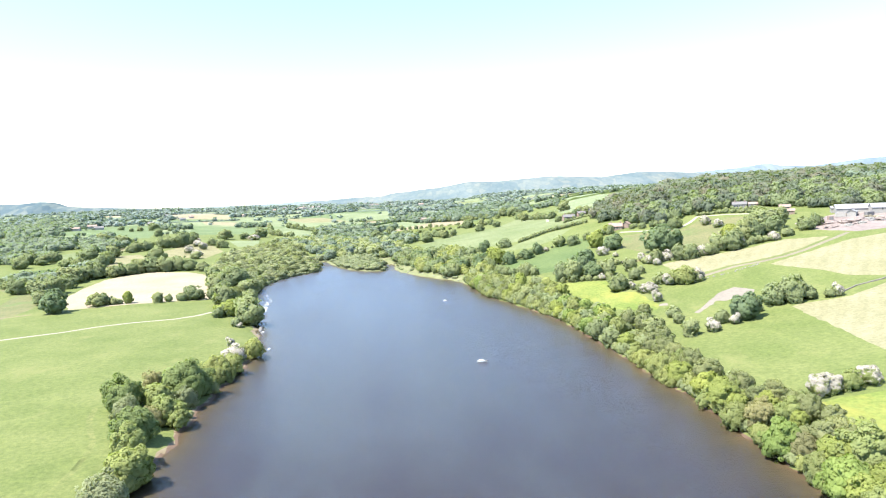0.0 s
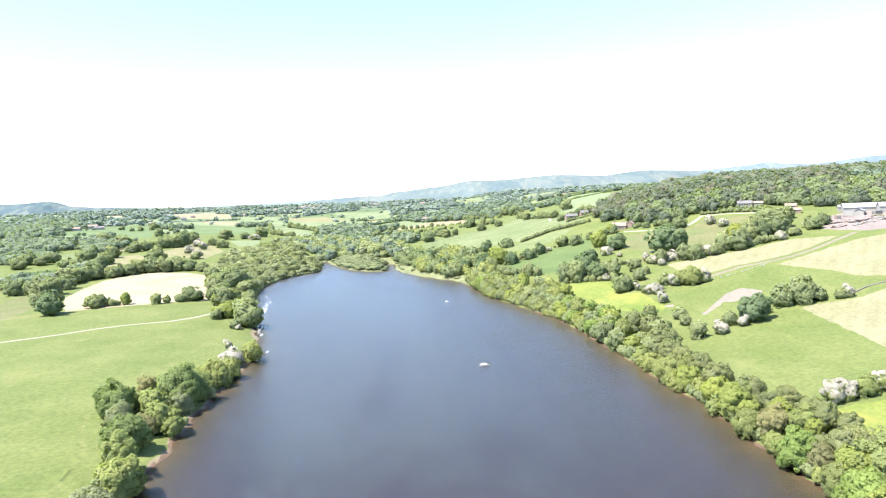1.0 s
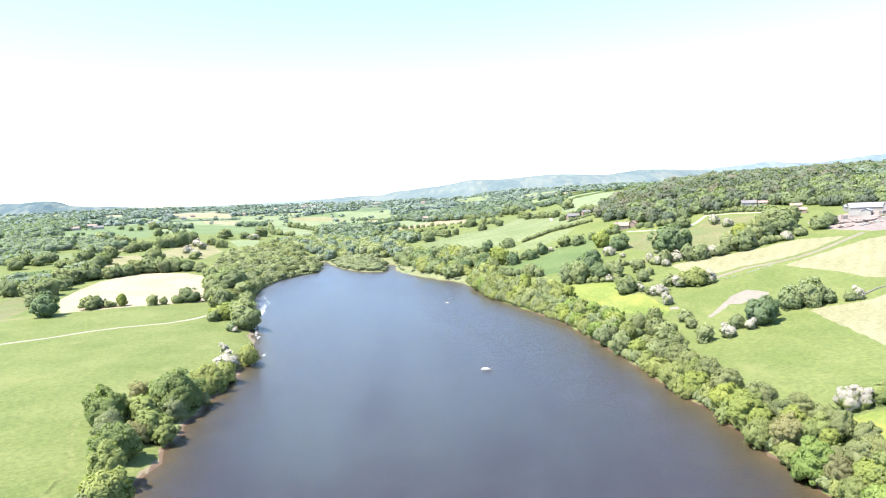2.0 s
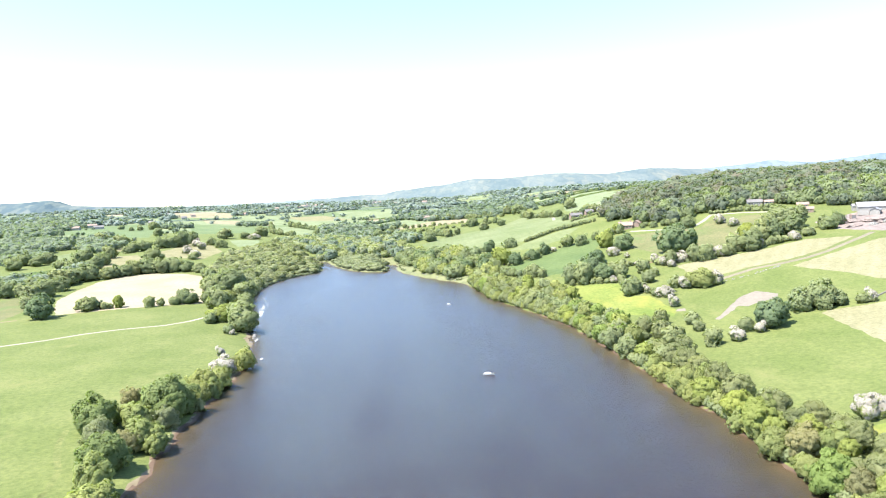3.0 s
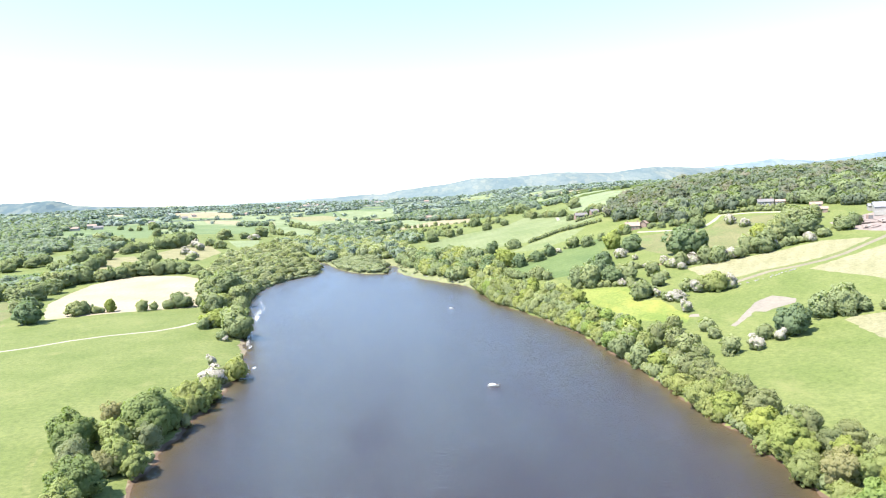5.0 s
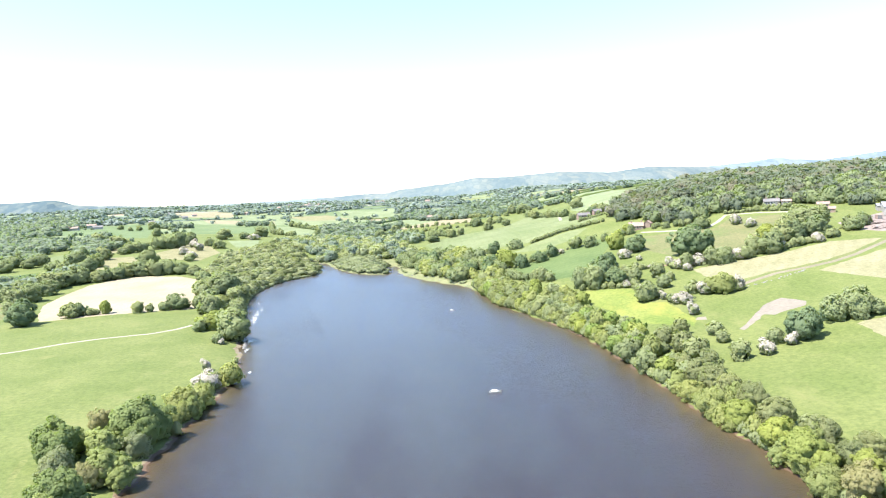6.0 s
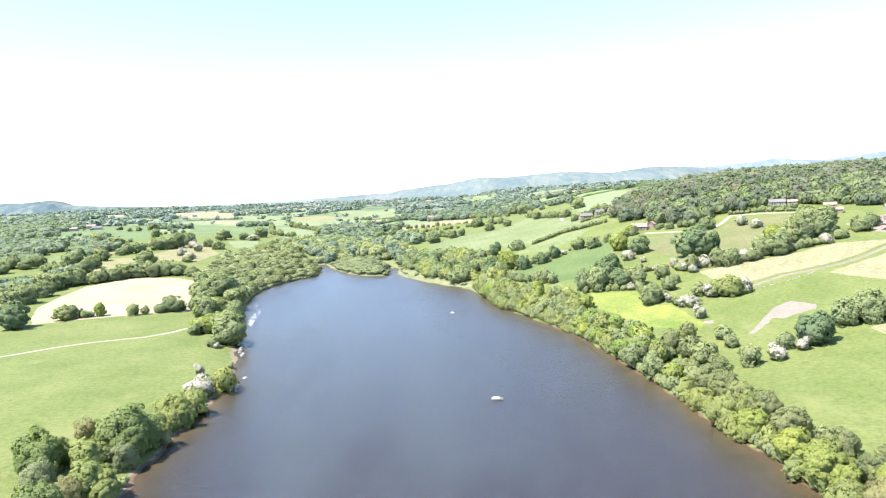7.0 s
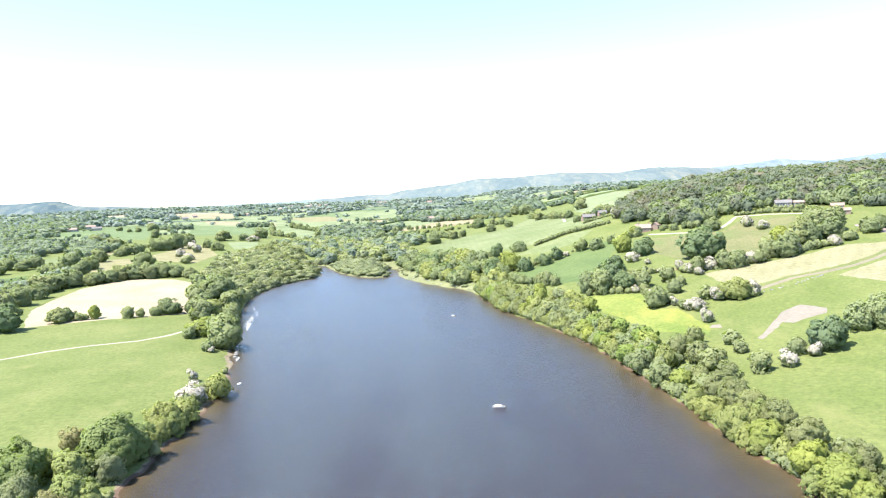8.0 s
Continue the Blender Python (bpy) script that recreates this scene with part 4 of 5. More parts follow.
FAR_CROWNS = [small_crown(8, 60, 0.36, fine=1) for _ in range(8)]


def low(spots):
    """Scrub grows lower towards the inlet."""
    return [(x, y, r, h * k) for x, y, r, h in spots for k in [0.55 if y > 585 and x > -140 else 0.8 if y > 560 and x > -150 else 1.0]]


CARR = [(-200, 575), (-233, 716), (-224, 787), (-231, 900), (-150, 720), (-128, 690), (-108, 622), (-114, 590), (-134, 566), (-141, 522), (-139, 483),
        (-128, 432), (-150, 470), (-176, 512)]
carr = low(fill(CARR, 6.0, 4.6, 5.0, 0.5))
rng.shuffle(carr)
for mat, lo, hi in ((SALLOW, 0.0, 0.5), (SILVER, 0.5, 0.72), (ALDER, 0.72, 0.9), (HAZED_ASH, 0.9, 1.0)):
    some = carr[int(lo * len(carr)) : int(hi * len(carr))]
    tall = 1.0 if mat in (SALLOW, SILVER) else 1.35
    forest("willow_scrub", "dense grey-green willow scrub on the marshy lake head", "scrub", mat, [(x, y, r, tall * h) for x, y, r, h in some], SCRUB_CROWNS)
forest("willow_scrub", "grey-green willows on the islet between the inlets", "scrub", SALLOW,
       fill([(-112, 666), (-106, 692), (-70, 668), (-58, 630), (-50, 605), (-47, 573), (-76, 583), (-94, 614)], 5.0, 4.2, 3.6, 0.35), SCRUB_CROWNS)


fringe = []
for x, y, nx, ny in along(LAKE, 3.0):
    if 345 < y < 590 and x < -90:
        r = rng.uniform(1.4, 2.6)
        fringe.append((x, y, r, r * 1.2))
    elif 478 < y < 660 and x > -110 and rng.random() < 0.35:
        r, o = rng.uniform(1.0, 2.2), rng.uniform(2.0, 6.5)
        for k in (1, -1):
            if float(shore(np.array([x + k * o * nx]), np.array([y + k * o * ny]))[0]) > 1:
                fringe.append((x + k * o * nx, y + k * o * ny, r, r * 1.1))
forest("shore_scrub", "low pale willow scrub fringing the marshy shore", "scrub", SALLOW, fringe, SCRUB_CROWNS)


def mixed(name, label, ring, step, r, h, crowns, share):
    """A wood of several kinds: one mesh for each kind of leaf."""
    spots = fill(ring, step, r, h, 0.4)
    rng.shuffle(spots)
    k = 0
    for mat, part_of in share:
        n = round(part_of * len(spots))
        forest(name, label, "wood", mat, spots[k : k + n], crowns)
        k += n


mixed("inlet_wood", "mixed green trees crowding behind the inlet",
      [(-230, 900), (-156, 745), (-135, 705), (-104, 690), (-60, 655), (-40, 650), (-32, 668), (-48, 730), (-70, 840), (-120, 900), (-190, 960)], 9.5, 5.4, 8.6, MID_CROWNS,
      ((HAZED_ASH, 0.35), (HAZED_VALLEY, 0.4), (SALLOW, 0.25)))
mixed("lakeside_wood", "tall mixed trees above the shingle shore",
      [(-47, 645), (-43, 602), (-25, 550), (-1, 502), (14, 486), (36, 460), (38, 500), (24, 562), (-22, 645), (-32, 652)], 7.2, 4.5, 8.3, NEAR_CROWNS,
      ((HAZED_ASH, 0.4), (HAZED_OAK, 0.3), (HOLM, 0.12), (WILLOW, 0.18)))
HILL = [(134, 572), (146, 534), (166, 500), (193, 505), (213, 500), (219, 511), (235, 514), (241, 496), (262, 452), (300, 430), (480, 470), (620, 760), (700, 1000), (420, 980), (330, 900), (215, 790), (165, 660), (140, 610)]
front = [s for s in fill(HILL, 8.4, 5.0, 9.6, 0.4) if s[1] < 640 and not (340 < s[0] < 400 and s[1] > 588)]
edge = [s[1] - 0.1 * s[0] < 545 and rng.random() < 0.45 for s in front]
forest("hill_wood", "dense dark green wood with brownish tops over the hill", "wood", PINE, [s for s, e in zip(front, edge) if not e], MID_CROWNS)
forest("wood_edge", "lighter green trees along the foot of the hill wood", "wood", HAZED_OAK, [s for s, e in zip(front, edge) if e], MID_CROWNS)
GLADES = [[(405, 720), (470, 735), (480, 800), (400, 830)], [(345, 590), (395, 620), (410, 655), (350, 640)]]
forest("hill_wood", "dense dark green wood over the back of the hill", "wood", PINE,
       [s for s in fill(HILL, 11.0, 6.6, 10.0, 0.4) if s[1] >= 640 and not any(inside(s[0], s[1], g) for g in GLADES)], FAR_CROWNS)
for label, ring in (("dark wood among the western fields", [(-1314, 1961), (-1098, 1975), (-792, 1458), (-650, 1080), (-760, 1095)]),
                    ("dark wood among the western fields", [(-656, 986), (-659, 1049), (-517, 924), (-463, 823), (-469, 798), (-411, 688), (-437, 662)]),
                    ("dark copse on the western slope", [(-494, 896), (-550, 1084), (-414, 870), (-384, 765), (-374, 695)]),
                    ("tree belt beside the western pasture", [(-366, 557), (-346, 551), (-331, 585), (-324, 604), (-296, 557), (-309, 530), (-299, 480), (-319, 486)])):
    forest("west_wood", label, "wood", HAZED_VALLEY, fill(ring, 13.0 if ring[0][1] < 1500 else 17.0, 7.0, 9.5, 0.4), MID_CROWNS if ring[0][1] < 1500 else FAR_CROWNS)
forest("valley_wood", "mixed wood in the valley beyond the lake", "wood", HAZED_VALLEY,
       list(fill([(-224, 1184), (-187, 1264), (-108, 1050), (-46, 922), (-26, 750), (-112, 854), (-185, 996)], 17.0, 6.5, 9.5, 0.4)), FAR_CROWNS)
forest("valley_wood", "distant belt of dark trees across the valley", "wood", HAZED_VALLEY,
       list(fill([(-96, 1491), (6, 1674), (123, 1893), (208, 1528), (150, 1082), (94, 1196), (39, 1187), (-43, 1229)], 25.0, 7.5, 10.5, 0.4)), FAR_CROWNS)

def strips(name, label, lines, mat):
    """Clipped hedges: low uneven banks of leaves along the lines."""
    verts, faces = [], []
    for (ax, ay), (bx, by) in lines:
        d = math.hypot(bx - ax, by - ay)
        n = max(2, int(d / 9))
        u = np.linspace(0, 1, n + 1)
        x, y = ax + u * (bx - ax) + rng.uniform(-1, 1, n + 1), ay + u * (by - ay) + rng.uniform(-1, 1, n + 1)
        g = np.maximum(height(x, y), 0)
        px, py = -(by - ay) / d, (bx - ax) / d
        tall, wide = rng.uniform(1.6, 4.2, n + 1), rng.uniform(1.2, 2.4, n + 1)
        k = len(verts)
        for i in range(n + 1):
            w = wide[i]
            verts += [(x[i] + w * px, y[i] + w * py, g[i] - 0.4), (x[i] + 0.7 * w * px, y[i] + 0.7 * w * py, g[i] + tall[i]), (x[i] - 0.7 * w * px, y[i] - 0.7 * w * py, g[i] + 0.9 * tall[i]), (x[i] - w * px, y[i] - w * py, g[i] - 0.4)]
        faces += [(k + 4 * i + j, k + 4 * i + 4 + j, k + 4 * i + 5 + j, k + 4 * i + 1 + j) for i in range(n) for j in range(3)]
    return tagged(new(name, mesh_of(name, verts, faces, mat)), label, "hedgerow", kind="stuff")


def open_country(p, q):
    x, y = (p[0] + q[0]) / 2, (p[1] + q[1]) / 2
    return not (in_core(*p) or in_core(*q) or any(inside(a, b, f) for a, b in (p, q, (x, y)) for _, f in FIELDS)) and abs(x) < 0.74 * y + 90


strips("field_hedges", "low dark hedges dividing the patchwork fields", [l for l in HEDGE_LINES if open_country(*l) and l[0][1] < 1450], OAK)
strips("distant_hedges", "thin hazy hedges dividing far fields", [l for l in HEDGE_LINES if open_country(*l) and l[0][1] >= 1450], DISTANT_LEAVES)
near, far = [], []
for p, q in HEDGE_LINES:
    thick = rng.random()
    for x, y, nx, ny in along([p, q], 14.0):
        if in_core(x, y) or any(inside(x, y, f) for _, f in FIELDS) or abs(x) > 0.74 * y + 90:
            continue
        if rng.random() < (0.55 + 0.4 * thick) * (1.0 if y < 1450 else 0.62):
            r = rng.uniform(2.4, 7.0) * (0.75 + 0.5 * thick)
            (near if y < 1450 else far).append((x + rng.uniform(-3, 3), y + rng.uniform(-3, 3), r, r * rng.uniform(1.3, 1.9)))
for (i, j), (x, y) in LATTICE.items():
    if draw.random() < 0.45 and not in_core(x, y) and abs(x) < 0.74 * y + 90:
        w = draw.uniform(20, 55)
        for px, py, r, h in fill([(x - w, y - w), (x + 1.6 * w, y - 0.4 * w), (x + w, y + w), (x - 0.7 * w, y + 0.8 * w)], 14.0, 6.0, 10.0, 0.4):
            if not any(inside(px, py, f) for _, f in FIELDS):
                (near if py < 1450 else far).append((px, py, r, h))
forest("hedgerow_trees", "hedgerows and field trees over the patchwork country", "hedgerow", HAZED_VALLEY, near, FAR_CROWNS)
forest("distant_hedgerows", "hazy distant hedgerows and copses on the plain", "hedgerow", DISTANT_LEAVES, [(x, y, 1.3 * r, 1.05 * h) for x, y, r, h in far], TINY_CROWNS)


# ---- distant hills ----
def ridge(label, mat, line, depth, rough, seed):
    """A long hill along a line of (x, y, top), about depth metres from foot to crest."""
    xs, ys, zs = (np.array(c, float) for c in zip(*line))
    u = np.linspace(xs[0], xs[-1], 150)
    v = np.linspace(-1, 1, 15)
    yy, zz = np.interp(u, xs, ys), np.interp(u, xs, zs)
    verts = []
    for i in range(len(u)):
        for w in v:
            y = yy[i] + depth * w
            n = noise.fractal(Vector((u[i] / 160, y / 160, seed)), 1.0, 2.0, 5) * rough
            verts.append((u[i], y, 35 + (zz[i] - 35) * math.exp(-2.2 * w * w) + n * (0.3 + abs(w))))
    k = len(v)
    faces = [(a * k + b, (a + 1) * k + b, (a + 1) * k + b + 1, a * k + b + 1) for a in range(len(u) - 1) for b in range(k - 1)]
    me = mesh_of("far_hill", verts, faces, mat)
    me.polygons.foreach_set("use_smooth", np.ones(len(faces), bool))
    return tagged(new("backdrop", me), label, "hill", kind="structure")


# ridges have no haze before them, it is in their materials
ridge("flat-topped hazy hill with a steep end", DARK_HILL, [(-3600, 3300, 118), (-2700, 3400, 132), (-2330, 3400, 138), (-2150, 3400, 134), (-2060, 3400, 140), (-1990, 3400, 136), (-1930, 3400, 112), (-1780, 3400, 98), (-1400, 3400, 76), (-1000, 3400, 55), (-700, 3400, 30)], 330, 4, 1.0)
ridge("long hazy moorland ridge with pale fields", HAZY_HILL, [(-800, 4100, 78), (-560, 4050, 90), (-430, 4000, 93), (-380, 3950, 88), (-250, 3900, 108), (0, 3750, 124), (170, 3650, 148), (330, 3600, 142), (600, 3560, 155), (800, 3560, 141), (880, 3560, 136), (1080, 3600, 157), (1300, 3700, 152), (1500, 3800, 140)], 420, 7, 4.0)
ridge("far moor with a peak, tinted pale blue like haze", FAR_HILL, [(900, 4600, 130), (1396, 4600, 165), (1778, 4600, 163), (2050, 4600, 176), (2200, 4600, 190), (2290, 4600, 203), (2380, 4600, 184), (2600, 4600, 168), (3020, 4600, 208), (3500, 4600, 200)], 250, 3, 9.0)
ridge("far plain on the horizon, tinted pale blue like haze", FAR_HILL, [(-2600, 4700, 92), (-1700, 4700, 80), (-1250, 4700, 80), (-1000, 4700, 87), (-600, 4700, 90)], 150, 1, 13.0)


# ---- buildings ----
def box(bm, x0, x1, y0, y1, z0, z1):
    v = [bm.verts.new(p) for p in ((x0, y0, z0), (x1, y0, z0), (x1, y1, z0), (x0, y1, z0), (x0, y0, z1), (x1, y0, z1), (x1, y1, z1), (x0, y1, z1))]
    for f in ((3, 2, 1, 0), (4, 5, 6, 7), (0, 1, 5, 4), (1, 2, 6, 5), (2, 3, 7, 6), (3, 0, 4, 7)):
        bm.faces.new([v[i] for i in f])


def gable_walls(bm, w, d, h, rise):
    """Walls with gables at both ends of the long side."""
    w, d = w / 2, d / 2
    ends = []
    for x in (-w, w):
        ends.append([bm.verts.new(p) for p in ((x, -d, -1.5), (x, d, -1.5), (x, d, h), (x, 0, h + rise), (x, -d, h))])
    bm.faces.new(ends[0]), bm.faces.new(ends[1][::-1])
    for a, b in ((0, 1), (1, 2), (4, 0)):
        bm.faces.new((ends[0][a], ends[1][a], ends[1][b], ends[0][b]))


def gable_roof(bm, w, d, h, rise, over=0.4, thick=0.2):
    w, d0 = w / 2 + over, d / 2
    drop = over * rise / d0
    outer = [(-d0 - over, h - drop), (0, h + rise), (d0 + over, h - drop)]
    ring = [(y, z + thick) for y, z in outer] + [(y, z + 0.03) for y, z in outer[::-1]]
    a = [bm.verts.new((-w, y, z)) for y, z in ring]
    b = [bm.verts.new((w, y, z)) for y, z in ring]
    n = len(ring)
    for i in range(n):
        bm.faces.new((a[i], a[(i + 1) % n], b[(i + 1) % n], b[i]))
    for r, flip in ((a, 1), (b, -1)):
        for q in ((0, 1, 4, 5), (1, 2, 3, 4)):
            bm.faces.new([r[i] for i in q][::flip])


def house(name, label, x, y, turn, w, d, h, rise, wall_mat, roof_mat, windows=3, chimneys=1, category="house"):
    root = tagged(new(name), label, category)
    bm = bmesh.new()
    gable_walls(bm, w, d, h, rise)
    wall = part("wall", bm, wall_mat, root)
    bm = bmesh.new()
    gable_roof(bm, w, d, h, rise)
    roof = part("roof", bm, roof_mat, root)
    for k in range(chimneys):
        bm = bmesh.new()
        cx = (k - (chimneys - 1) / 2) * 0.7 * w + 0.3
        box(bm, cx - 0.45, cx + 0.45, -0.35, 0.35, h + rise - 0.6, h + rise + 1.3)
        part("chimney", bm, BRICK, root)
    for k in range(windows):
        for z in ((1.0, 3.6) if h > 4.4 else (1.0,)):
            cx = ((k + 0.5) / windows - 0.5) * w * 0.86
            bm = bmesh.new()
            box(bm, cx - 0.55, cx + 0.55, -d / 2 - 0.06, -d / 2 + 0.05, z, z + 1.2)
            pane = part("window", bm, GLASS, root, "dark glazed window")
            for lo, hi in ((-0.65, -0.55), (-0.05, 0.05), (0.55, 0.65)):
                bm = bmesh.new()
                box(bm, cx + lo, cx + hi, -d / 2 - 0.1, -d / 2 + 0.04, z - 0.08, z + 1.28)
                part("frame_bar", bm, HULL, pane, "white painted frame bar")
    if windows:
        bm = bmesh.new()
        box(bm, w * 0.36, w * 0.36 + 0.95, -d / 2 - 0.07, -d / 2 + 0.05, 0, 2.05)
        part("door", bm, WOOD, root, "brown wooden door")
    root.matrix_world = pose(x, y, ground_at(x, y) + 0.1, 0, 0, turn)
    return root


house("brick_house", "red brick house with a clay tile roof beside a drive", 137, 517, -12, 10, 6, 2.8, 2.4, BRICK, TILE, 4, 2)
house("brick_annexe", "low red brick annexe with a tiled roof", 146, 518, 60, 7, 5, 2.4, 1.8, BRICK, TILE, 2, 0)
house("brick_cottages", "row of brown brick cottages with grey slate roofs", 122, 628, 6, 11, 6, 2.5, 2.0, BRICK, SLATE, 5, 2)
house("brick_cottages", "short brown brick cottage beside the row", 135, 632, 6, 7, 6, 2.4, 1.8, BRICK, SLATE, 3, 1)
house("white_garage", "small white rendered garage with a slate roof", 144, 626, 20, 5, 4, 2.8, 1.6, RENDER_WALL, SLATE, 1, 0, "garage")
house("white_house", "white rendered house with a brown-grey roof before a wood", 229, 504, -20, 10, 6, 2.8, 1.8, RENDER_WALL, SLATE, 5, 2)
house("white_annexe", "low white rendered wing beside the house", 237.5, 500, -20, 6, 4.5, 2.2, 1.2, RENDER_WALL, TILE, 2, 0)
house("brick_outhouse", "low red brick outhouse with a clay tile roof above the field", 246, 470, -25, 7, 4, 2.2, 1.4, BRICK, TILE, 3, 0, "outhouse")
house("brick_outhouse", "small red brick shed beside the farm drive", 240, 452, -30, 6, 4, 2.2, 1.3, BRICK, TILE, 1, 0, "outhouse")
house("grey_barn", "long barn with a pale grey sheet roof", 268, 424, -22, 24, 12, 2.0, 2.6, RENDER_WALL, SHEET, 0, 0, "barn")
house("grey_barn", "front barn with a blue-grey sheet roof", 280, 405, -22, 26, 10, 2.4, 2.4, RENDER_WALL, SHEET, 3, 0, "barn")
house("brown_barn", "barn with a rusty brown roof behind the yard", 300, 418, -22, 22, 12, 2.6, 2.8, BRICK, TILE, 0, 0, "barn")
house("low_shed", "low pale rendered shed at the edge of the yard", 262, 432, -22, 10, 6, 2.4, 1.2, RENDER_WALL, SHEET, 2, 0, "shed")
house("low_shed", "small open yard shed with a sheet roof", 258, 412, 50, 8, 5, 2.4, 1.0, RENDER_WALL, SHEET, 1, 0, "shed")
house("far_barn", "long farm shed with a white sheet roof", -770, 1275, 15, 42, 16, 4.5, 3, RENDER_WALL, SHEET, 0, 0, "barn")
house("far_barn", "farm shed with a pinkish tile roof", -728, 1300, 15, 30, 14, 4.0, 3.0, RENDER_WALL, TILE, 0, 0, "barn")
house("far_barn", "small pale farm shed in the trees", -690, 1330, 30, 18, 10, 4, 3, RENDER_WALL, SLATE, 0, 0, "barn")
house("long_building", "long pale building with a pinkish roof among trees", -34, 1288, 6, 34, 14, 5, 3, RENDER_WALL, TILE, 0, 0, "building")
house("long_building", "pale industrial shed with a sheet roof", 10, 1330, 6, 22, 14, 5, 3, RENDER_WALL, SHEET, 0, 0, "building")
for k in range(38):
    if k < 30:
        x, y = draw.gauss(-330, 130), draw.gauss(2600, 160)
    else:
        x, y = draw.uniform(-1100, -250), draw.uniform(1300, 2100)
    pale = draw.random() < 0.8
    house("far_house", "pale distant house of the town" if k < 30 else "lone farmhouse among far trees", x, y, draw.uniform(-40, 40), draw.uniform(10, 18), draw.uniform(8, 11), draw.uniform(4, 6), 3.0,
          RENDER_WALL if pale else BRICK, SLATE if draw.random() < 0.5 else TILE, 0, 1)


# ---- on and beside the water ----
def loft(bm, rings):
    """Skin over rings of the same number of points, open at the top."""
    rows = [[bm.verts.new(p) for p in r] for r in rings]
    for a, b in zip(rows, rows[1:]):
        for i in range(len(a) - 1):
            bm.faces.new((a[i], a[i + 1], b[i + 1], b[i]))
    return rows


def rowing_boat(x, y, turn, size=1.0):
    root = tagged(new("rowing_boat"), "small white open boat lying on the lake", "boat")
    n, length = 14, 4.4
    for name, mat, inset in (("hull", HULL, 0.0), ("lining", WOOD, 0.06)):
        bm = bmesh.new()
        rings = []
        for k in range(n + 1):
            u = k / n
            w = 0.78 * (math.sin(math.pi * min(1, 0.12 + 0.88 * u) * 0.5) ** 0.6 if u < 0.5 else (1 - (2 * u - 1) ** 2.4) ** 0.7) - inset
            w = max(w, 0.03)
            rim = 0.48 + 0.16 * (2 * u - 1) ** 2
            rings.append([(length * (u - 0.5), w * math.cos(a), rim - (rim + 0.14 - inset) * abs(math.sin(a)) ** 0.7) for a in np.linspace(0, math.pi, 9)])
        rows = loft(bm, rings)
        if name == "hull":
            bm.faces.new(rows[0])
        part(name, bm, mat, root)
    for k, at in enumerate((-1.0, 0.2, 1.2)):
        bm = bmesh.new()
        half = 0.6 if k < 2 else 0.45
        box(bm, at - 0.13, at + 0.13, -half, half, 0.28, 0.33)
        part("thwart", bm, HULL, root, "white painted seat board")
    bm = bmesh.new()
    rings = []
    for k in range(7):
        u = 0.3 + 0.55 * k / 6
        w = 0.78 * (1 - max(0.0, 2 * u - 1) ** 2.4) ** 0.7
        rings.append([(length * (u - 0.5), w * c, 0.56 + 0.16 * (2 * u - 1) ** 2 + 0.5 * (1 - c * c) * math.sin(math.pi * (0.15 + 0.7 * k / 6))) for c in np.linspace(-1, 1, 7)])
    loft(bm, rings)
    part("cover", bm, HULL, root, "white canvas cover over the middle")
    bm = bmesh.new()
    box(bm, -2.42, -2.16, -0.16, 0.16, 0.15, 0.85)
    part("outboard_motor", bm, SLATE, root, "dark grey outboard motor")
    root.matrix_world = pose(x, y, 0.0, 0, 0, turn) @ Matrix.Scale(size, 4)
    return root


rowing_boat(12.6, 240.7, 172, 0.85)

rowing_boat(0.2, 390.7, 150, 0.62)


def boulder(x, y, size, mat=STONE, name="boulder", label="pale rough boulder at the water's edge", group="boulders on the shore"):
    bm = bmesh.new()
    bmesh.ops.create_icosphere(bm, subdivisions=2, radius=size)
    for v in bm.verts:
        k = 1 + 0.35 * noise.noise(v.co * (1.6 / size) + Vector((x, y, 0)))
        v.co = Vector((v.co.x * k * 1.25, v.co.y * k, v.co.z * k * 0.6))
    me = bpy.data.meshes.new(name)
    bm.to_mesh(me)
    bm.free()
    me.materials.append(mat)
    ob = tagged(new(name, me), label, "rock", group)
    ob.location = (x, y, ground_at(x, y) + 0.1 * size)
    return ob


PALE_STONE = plain("pale_stone", (0.16, 0.155, 0.14), (0.26, 0.25, 0.235), size=0.5, relief=0.05)
for x, y, s in ((-93, 326, 0.9), (-92, 322, 0.7), (-94, 330, 0.8), (-90, 318, 0.6), (-95, 334, 0.6), (-91, 313, 0.5), (-96, 338, 0.5)):
    boulder(x, y, s, PALE_STONE)
for k in range(16):
    u = draw.random() ** 1.5
    x, y = -44 + 58 * u, 580 - 103 * u
    boulder(x + draw.uniform(-1.5, 1.0), y + draw.uniform(-1.5, 0.5), draw.uniform(0.4, 0.8), PALE_STONE)
for k in range(34):
    u = draw.random()
    boulder(132 + 34 * u + draw.uniform(-1, 1), 336.2 + 7.5 * u * u + draw.uniform(-1.2, 0.6), draw.uniform(0.2, 0.5), PALE_STONE, label="pale loose stone beside the dirt track", group="stones by the track")


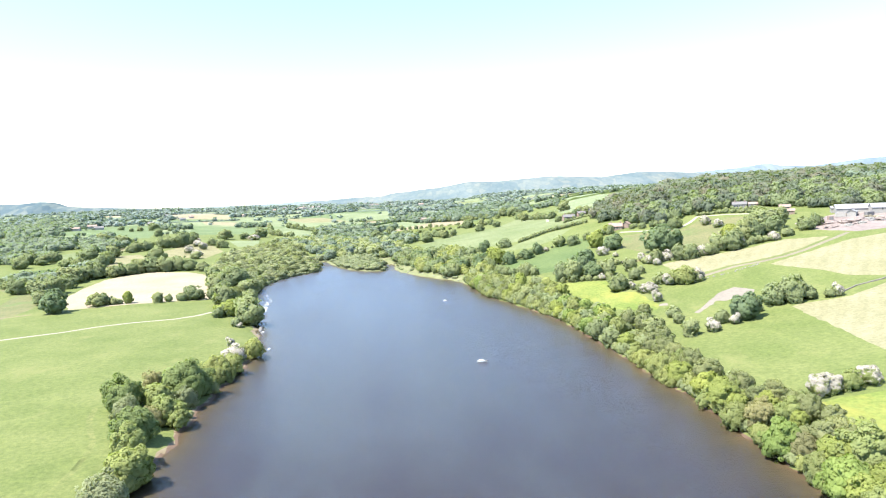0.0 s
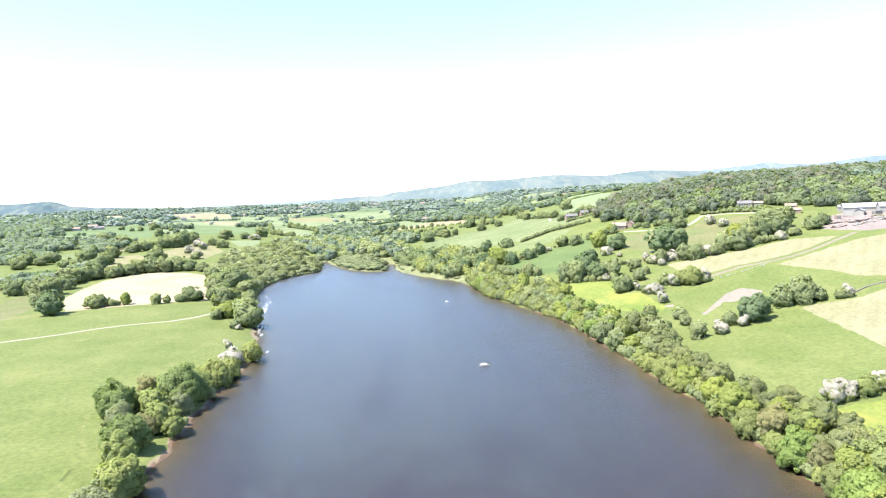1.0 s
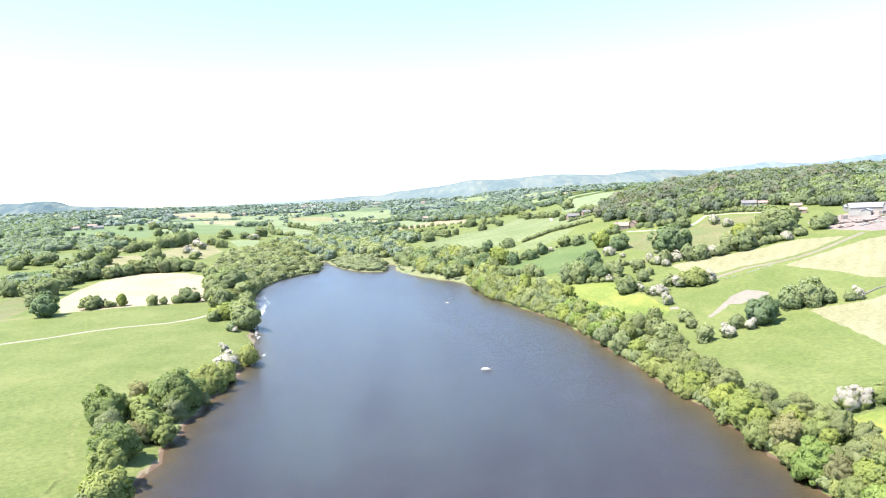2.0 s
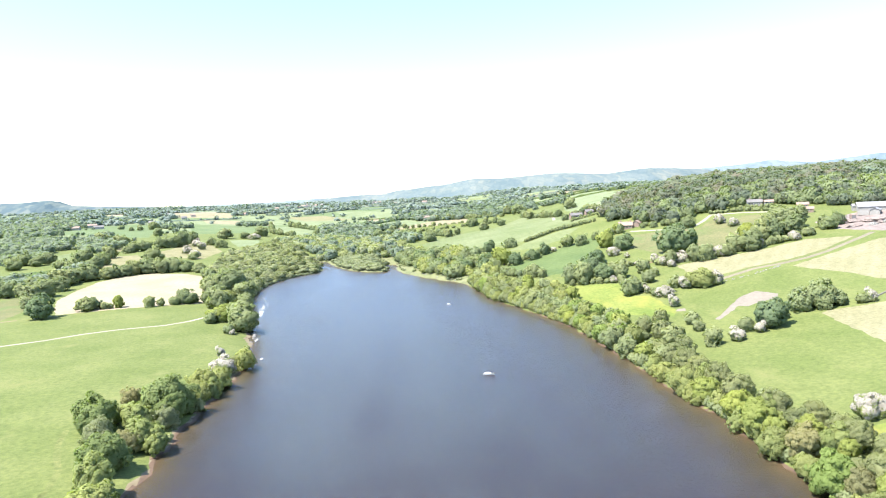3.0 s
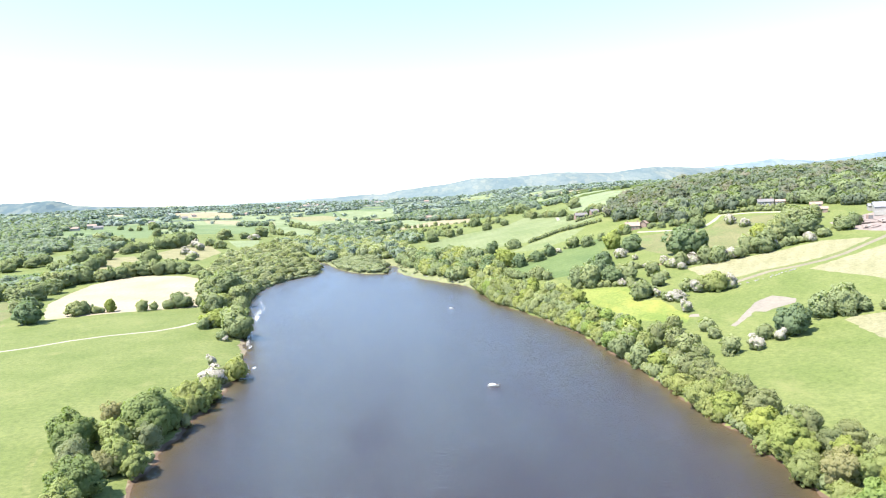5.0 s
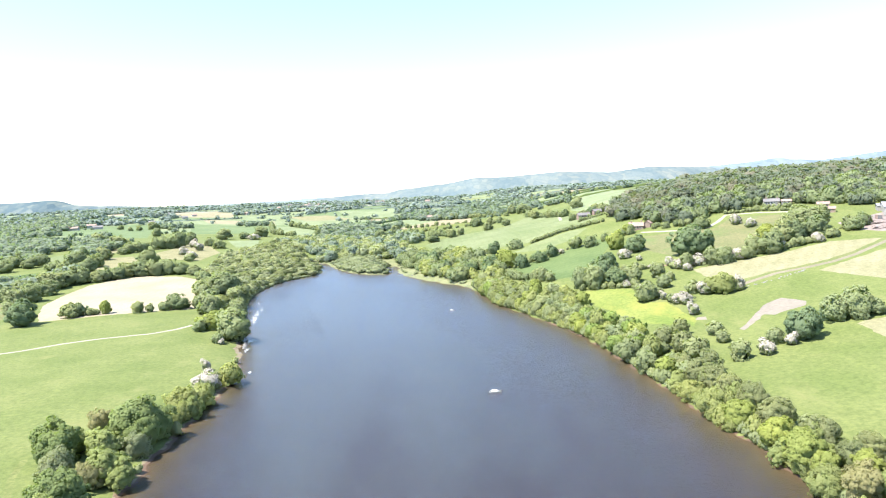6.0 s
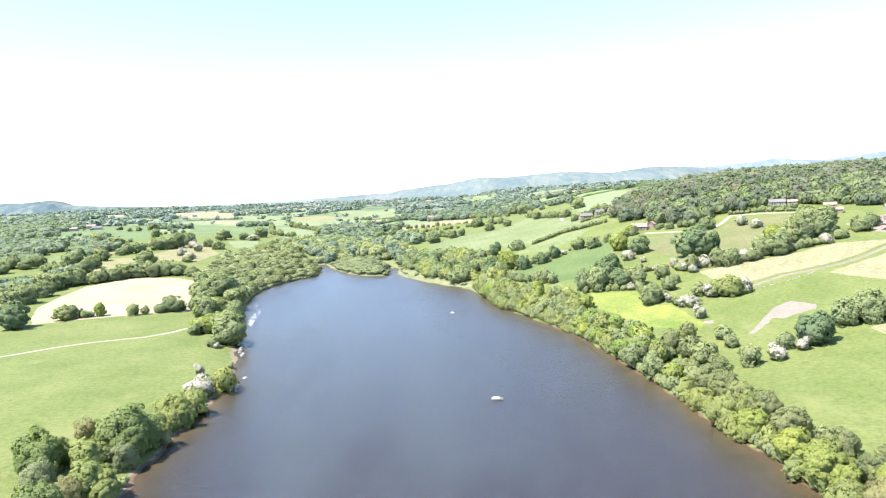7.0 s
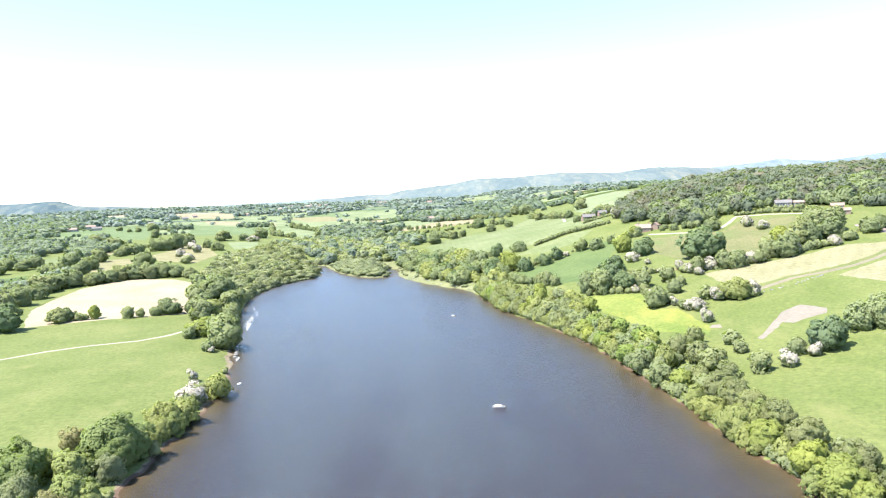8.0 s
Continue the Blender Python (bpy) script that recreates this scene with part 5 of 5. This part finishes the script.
def foam(x, y, wide, long, turn, count):
    """A raft of thin white flakes, small and torn, thickest in the middle."""
    bm = bmesh.new()
    ca, sa = math.cos(radians(turn)), math.sin(radians(turn))
    for _ in range(count):
        p, q = draw.gauss(0, 0.45) * wide, draw.gauss(0, 0.45) * long
        q += 0.25 * long * math.sin(2.1 * p + x)
        cx, cy, s = x + ca * p - sa * q, y + sa * p + ca * q, 0.06 + 0.26 * draw.random() ** 2
        ring = [bm.verts.new((cx + s * draw.uniform(0.4, 1.3) * math.cos(b), cy + 2.4 * s * draw.uniform(0.4, 1.3) * math.sin(b), draw.uniform(0.012, 0.03))) for b in np.linspace(0, math.tau, 8)[:-1]]
        bm.faces.new(ring)
    me = bpy.data.meshes.new("scum_patch")
    bm.to_mesh(me)
    bm.free()
    me.materials.append(WHITE_FLAKES)
    tagged(new("scum_patch", me), "thin white flakes on the water along the west shore", "scum", kind="stuff")


for spot in ((-109, 396, 1.6, 14, 14, 300), (-112, 412, 1.4, 14, 16, 120), (-115, 430, 1.4, 14, 17, 50), (-122, 450, 1.2, 10, 16, 30), (-90, 319, 0.8, 3, 10, 90), (-77, 281, 0.6, 1.4, 0, 40)):
    foam(*spot)


# ---- dry-stone wall, rubble and stacks round the farm ----
def stone_wall(line, tall=1.0, name="dry_stone_wall"):
    """A low wall of rough stones along a line, with a part for each stretch."""
    root = tagged(new(name), "low grey dry-stone wall beside the track", "wall")
    for (ax, ay), (bx, by) in zip(line, line[1:]):
        bm = bmesh.new()
        d = math.hypot(bx - ax, by - ay)
        n = max(2, int(d / 0.9))
        px, py = -(by - ay) / d * 0.3, (bx - ax) / d * 0.3
        rows = []
        for k in range(n + 1):
            x, y = ax + (bx - ax) * k / n, ay + (by - ay) * k / n
            g, h = ground_at(x, y), tall * draw.uniform(0.75, 1.1)
            rows.append([bm.verts.new(p) for p in ((x + 1.3 * px, y + 1.3 * py, g - 0.3), (x + px, y + py, g + h), (x - px, y - py, g + h * 0.95), (x - 1.3 * px, y - 1.3 * py, g - 0.3))])
        for a, b in zip(rows, rows[1:]):
            for i in range(3):
                bm.faces.new((a[i], b[i], b[i + 1], a[i + 1]))
        bm.faces.new(rows[0]), bm.faces.new(rows[-1][::-1])
        part("stretch", bm, STONE, root)


stone_wall([(163, 268), (172, 272), (182, 271.5), (200, 276)], 0.5)


def heap(x, y, r, h, mat, label):
    """A low irregular mound of loose material."""
    bm = bmesh.new()
    bmesh.ops.create_icosphere(bm, subdivisions=4, radius=1)
    for v in bm.verts:
        k = 1 + 0.3 * noise.noise(v.co * 2.2 + Vector((x, y, 0))) + 0.1 * noise.noise(v.co * 8)
        v.co = Vector((v.co.x * r * k, v.co.y * r * 0.7 * k, v.co.z * h * k))
    me = bpy.data.meshes.new("spoil_heap")
    bm.to_mesh(me)
    bm.free()
    me.materials.append(mat)
    ob = tagged(new("spoil_heap", me), label, "heap", "heaps in the farmyard")
    ob.location = (x, y, ground_at(x, y))


for k in range(26):
    heap(draw.uniform(236, 300), draw.uniform(372, 402), draw.uniform(1.2, 3.2), draw.uniform(0.5, 1.3), draw.choice([YARD, TRACK, DIRT, PALE_STONE, SLATE]), "small heap of rubble and stone in the farmyard")
for x, y, r, h in ((238, 402, 6, 1.6), (248, 394, 8, 2.0), (262, 384, 7, 1.5), (232, 390, 5, 1.2), (276, 376, 9, 1.6), (254, 400, 5, 1.2)):
    heap(x, y, r, h, YARD, "pinkish heap of rubble and earth in the farmyard")


def container(x, y, turn, mat, label):
    root = tagged(new("storage_container"), label, "container", "containers in the farmyard")
    bm = bmesh.new()
    box(bm, -3, 3, -1.2, 1.2, 0, 2.5)
    bmesh.ops.bevel(bm, geom=bm.edges[:], offset=0.06, segments=1, affect="EDGES")
    part("body", bm, mat, root)
    for s in (-0.58, 0.58):
        bm = bmesh.new()
        box(bm, -3.05, -2.98, s - 0.55, s + 0.55, 0.15, 2.35)
        part("door", bm, SLATE, root)
    root.matrix_world = pose(x, y, ground_at(x, y), 0, 0, turn)


container(252, 414, -35, RENDER_WALL, "white steel storage container standing in the farmyard")
container(262, 402, 20, SLATE, "dark grey steel storage container in the farmyard")
container(243, 410, 70, TILE, "rusty red steel container in the farmyard")


# ---- camp behind the shingle shore ----
def caravan(x, y, turn):
    root = tagged(new("caravan"), "white touring caravan parked among lakeside trees", "caravan", "caravans by the shore")
    bm = bmesh.new()
    box(bm, -2.6, 2.6, -1.1, 1.1, 0.45, 2.6)
    bmesh.ops.bevel(bm, geom=bm.edges[:], offset=0.28, segments=3, affect="EDGES")
    part("body", bm, HULL, root)
    for k in (-1.6, 0.0, 1.6):
        bm = bmesh.new()
        box(bm, k - 0.5, k + 0.5, -1.13, -1.08, 1.35, 2.0)
        part("window", bm, GLASS, root, "dark tinted window")
    for s in (-1.0, 1.0):
        bm = bmesh.new()
        tube(bm, (0, s - 0.1, 0.33), (0, s + 0.1, 0.33), 0.33, 0.33, 12)
        part("wheel", bm, SLATE, root)
    root.matrix_world = pose(x, y, ground_at(x, y), 0, 0, turn)


for x, y, turn in ((-10, 532, 20), (9, 503, 10), (17, 494, 60)):
    caravan(x, y, turn)


for kinds in (NEAR, WIDE, FAR):
    for ob in sum(kinds.values(), []):
        for o in (*ob.children_recursive, ob):
            bpy.data.objects.remove(o)
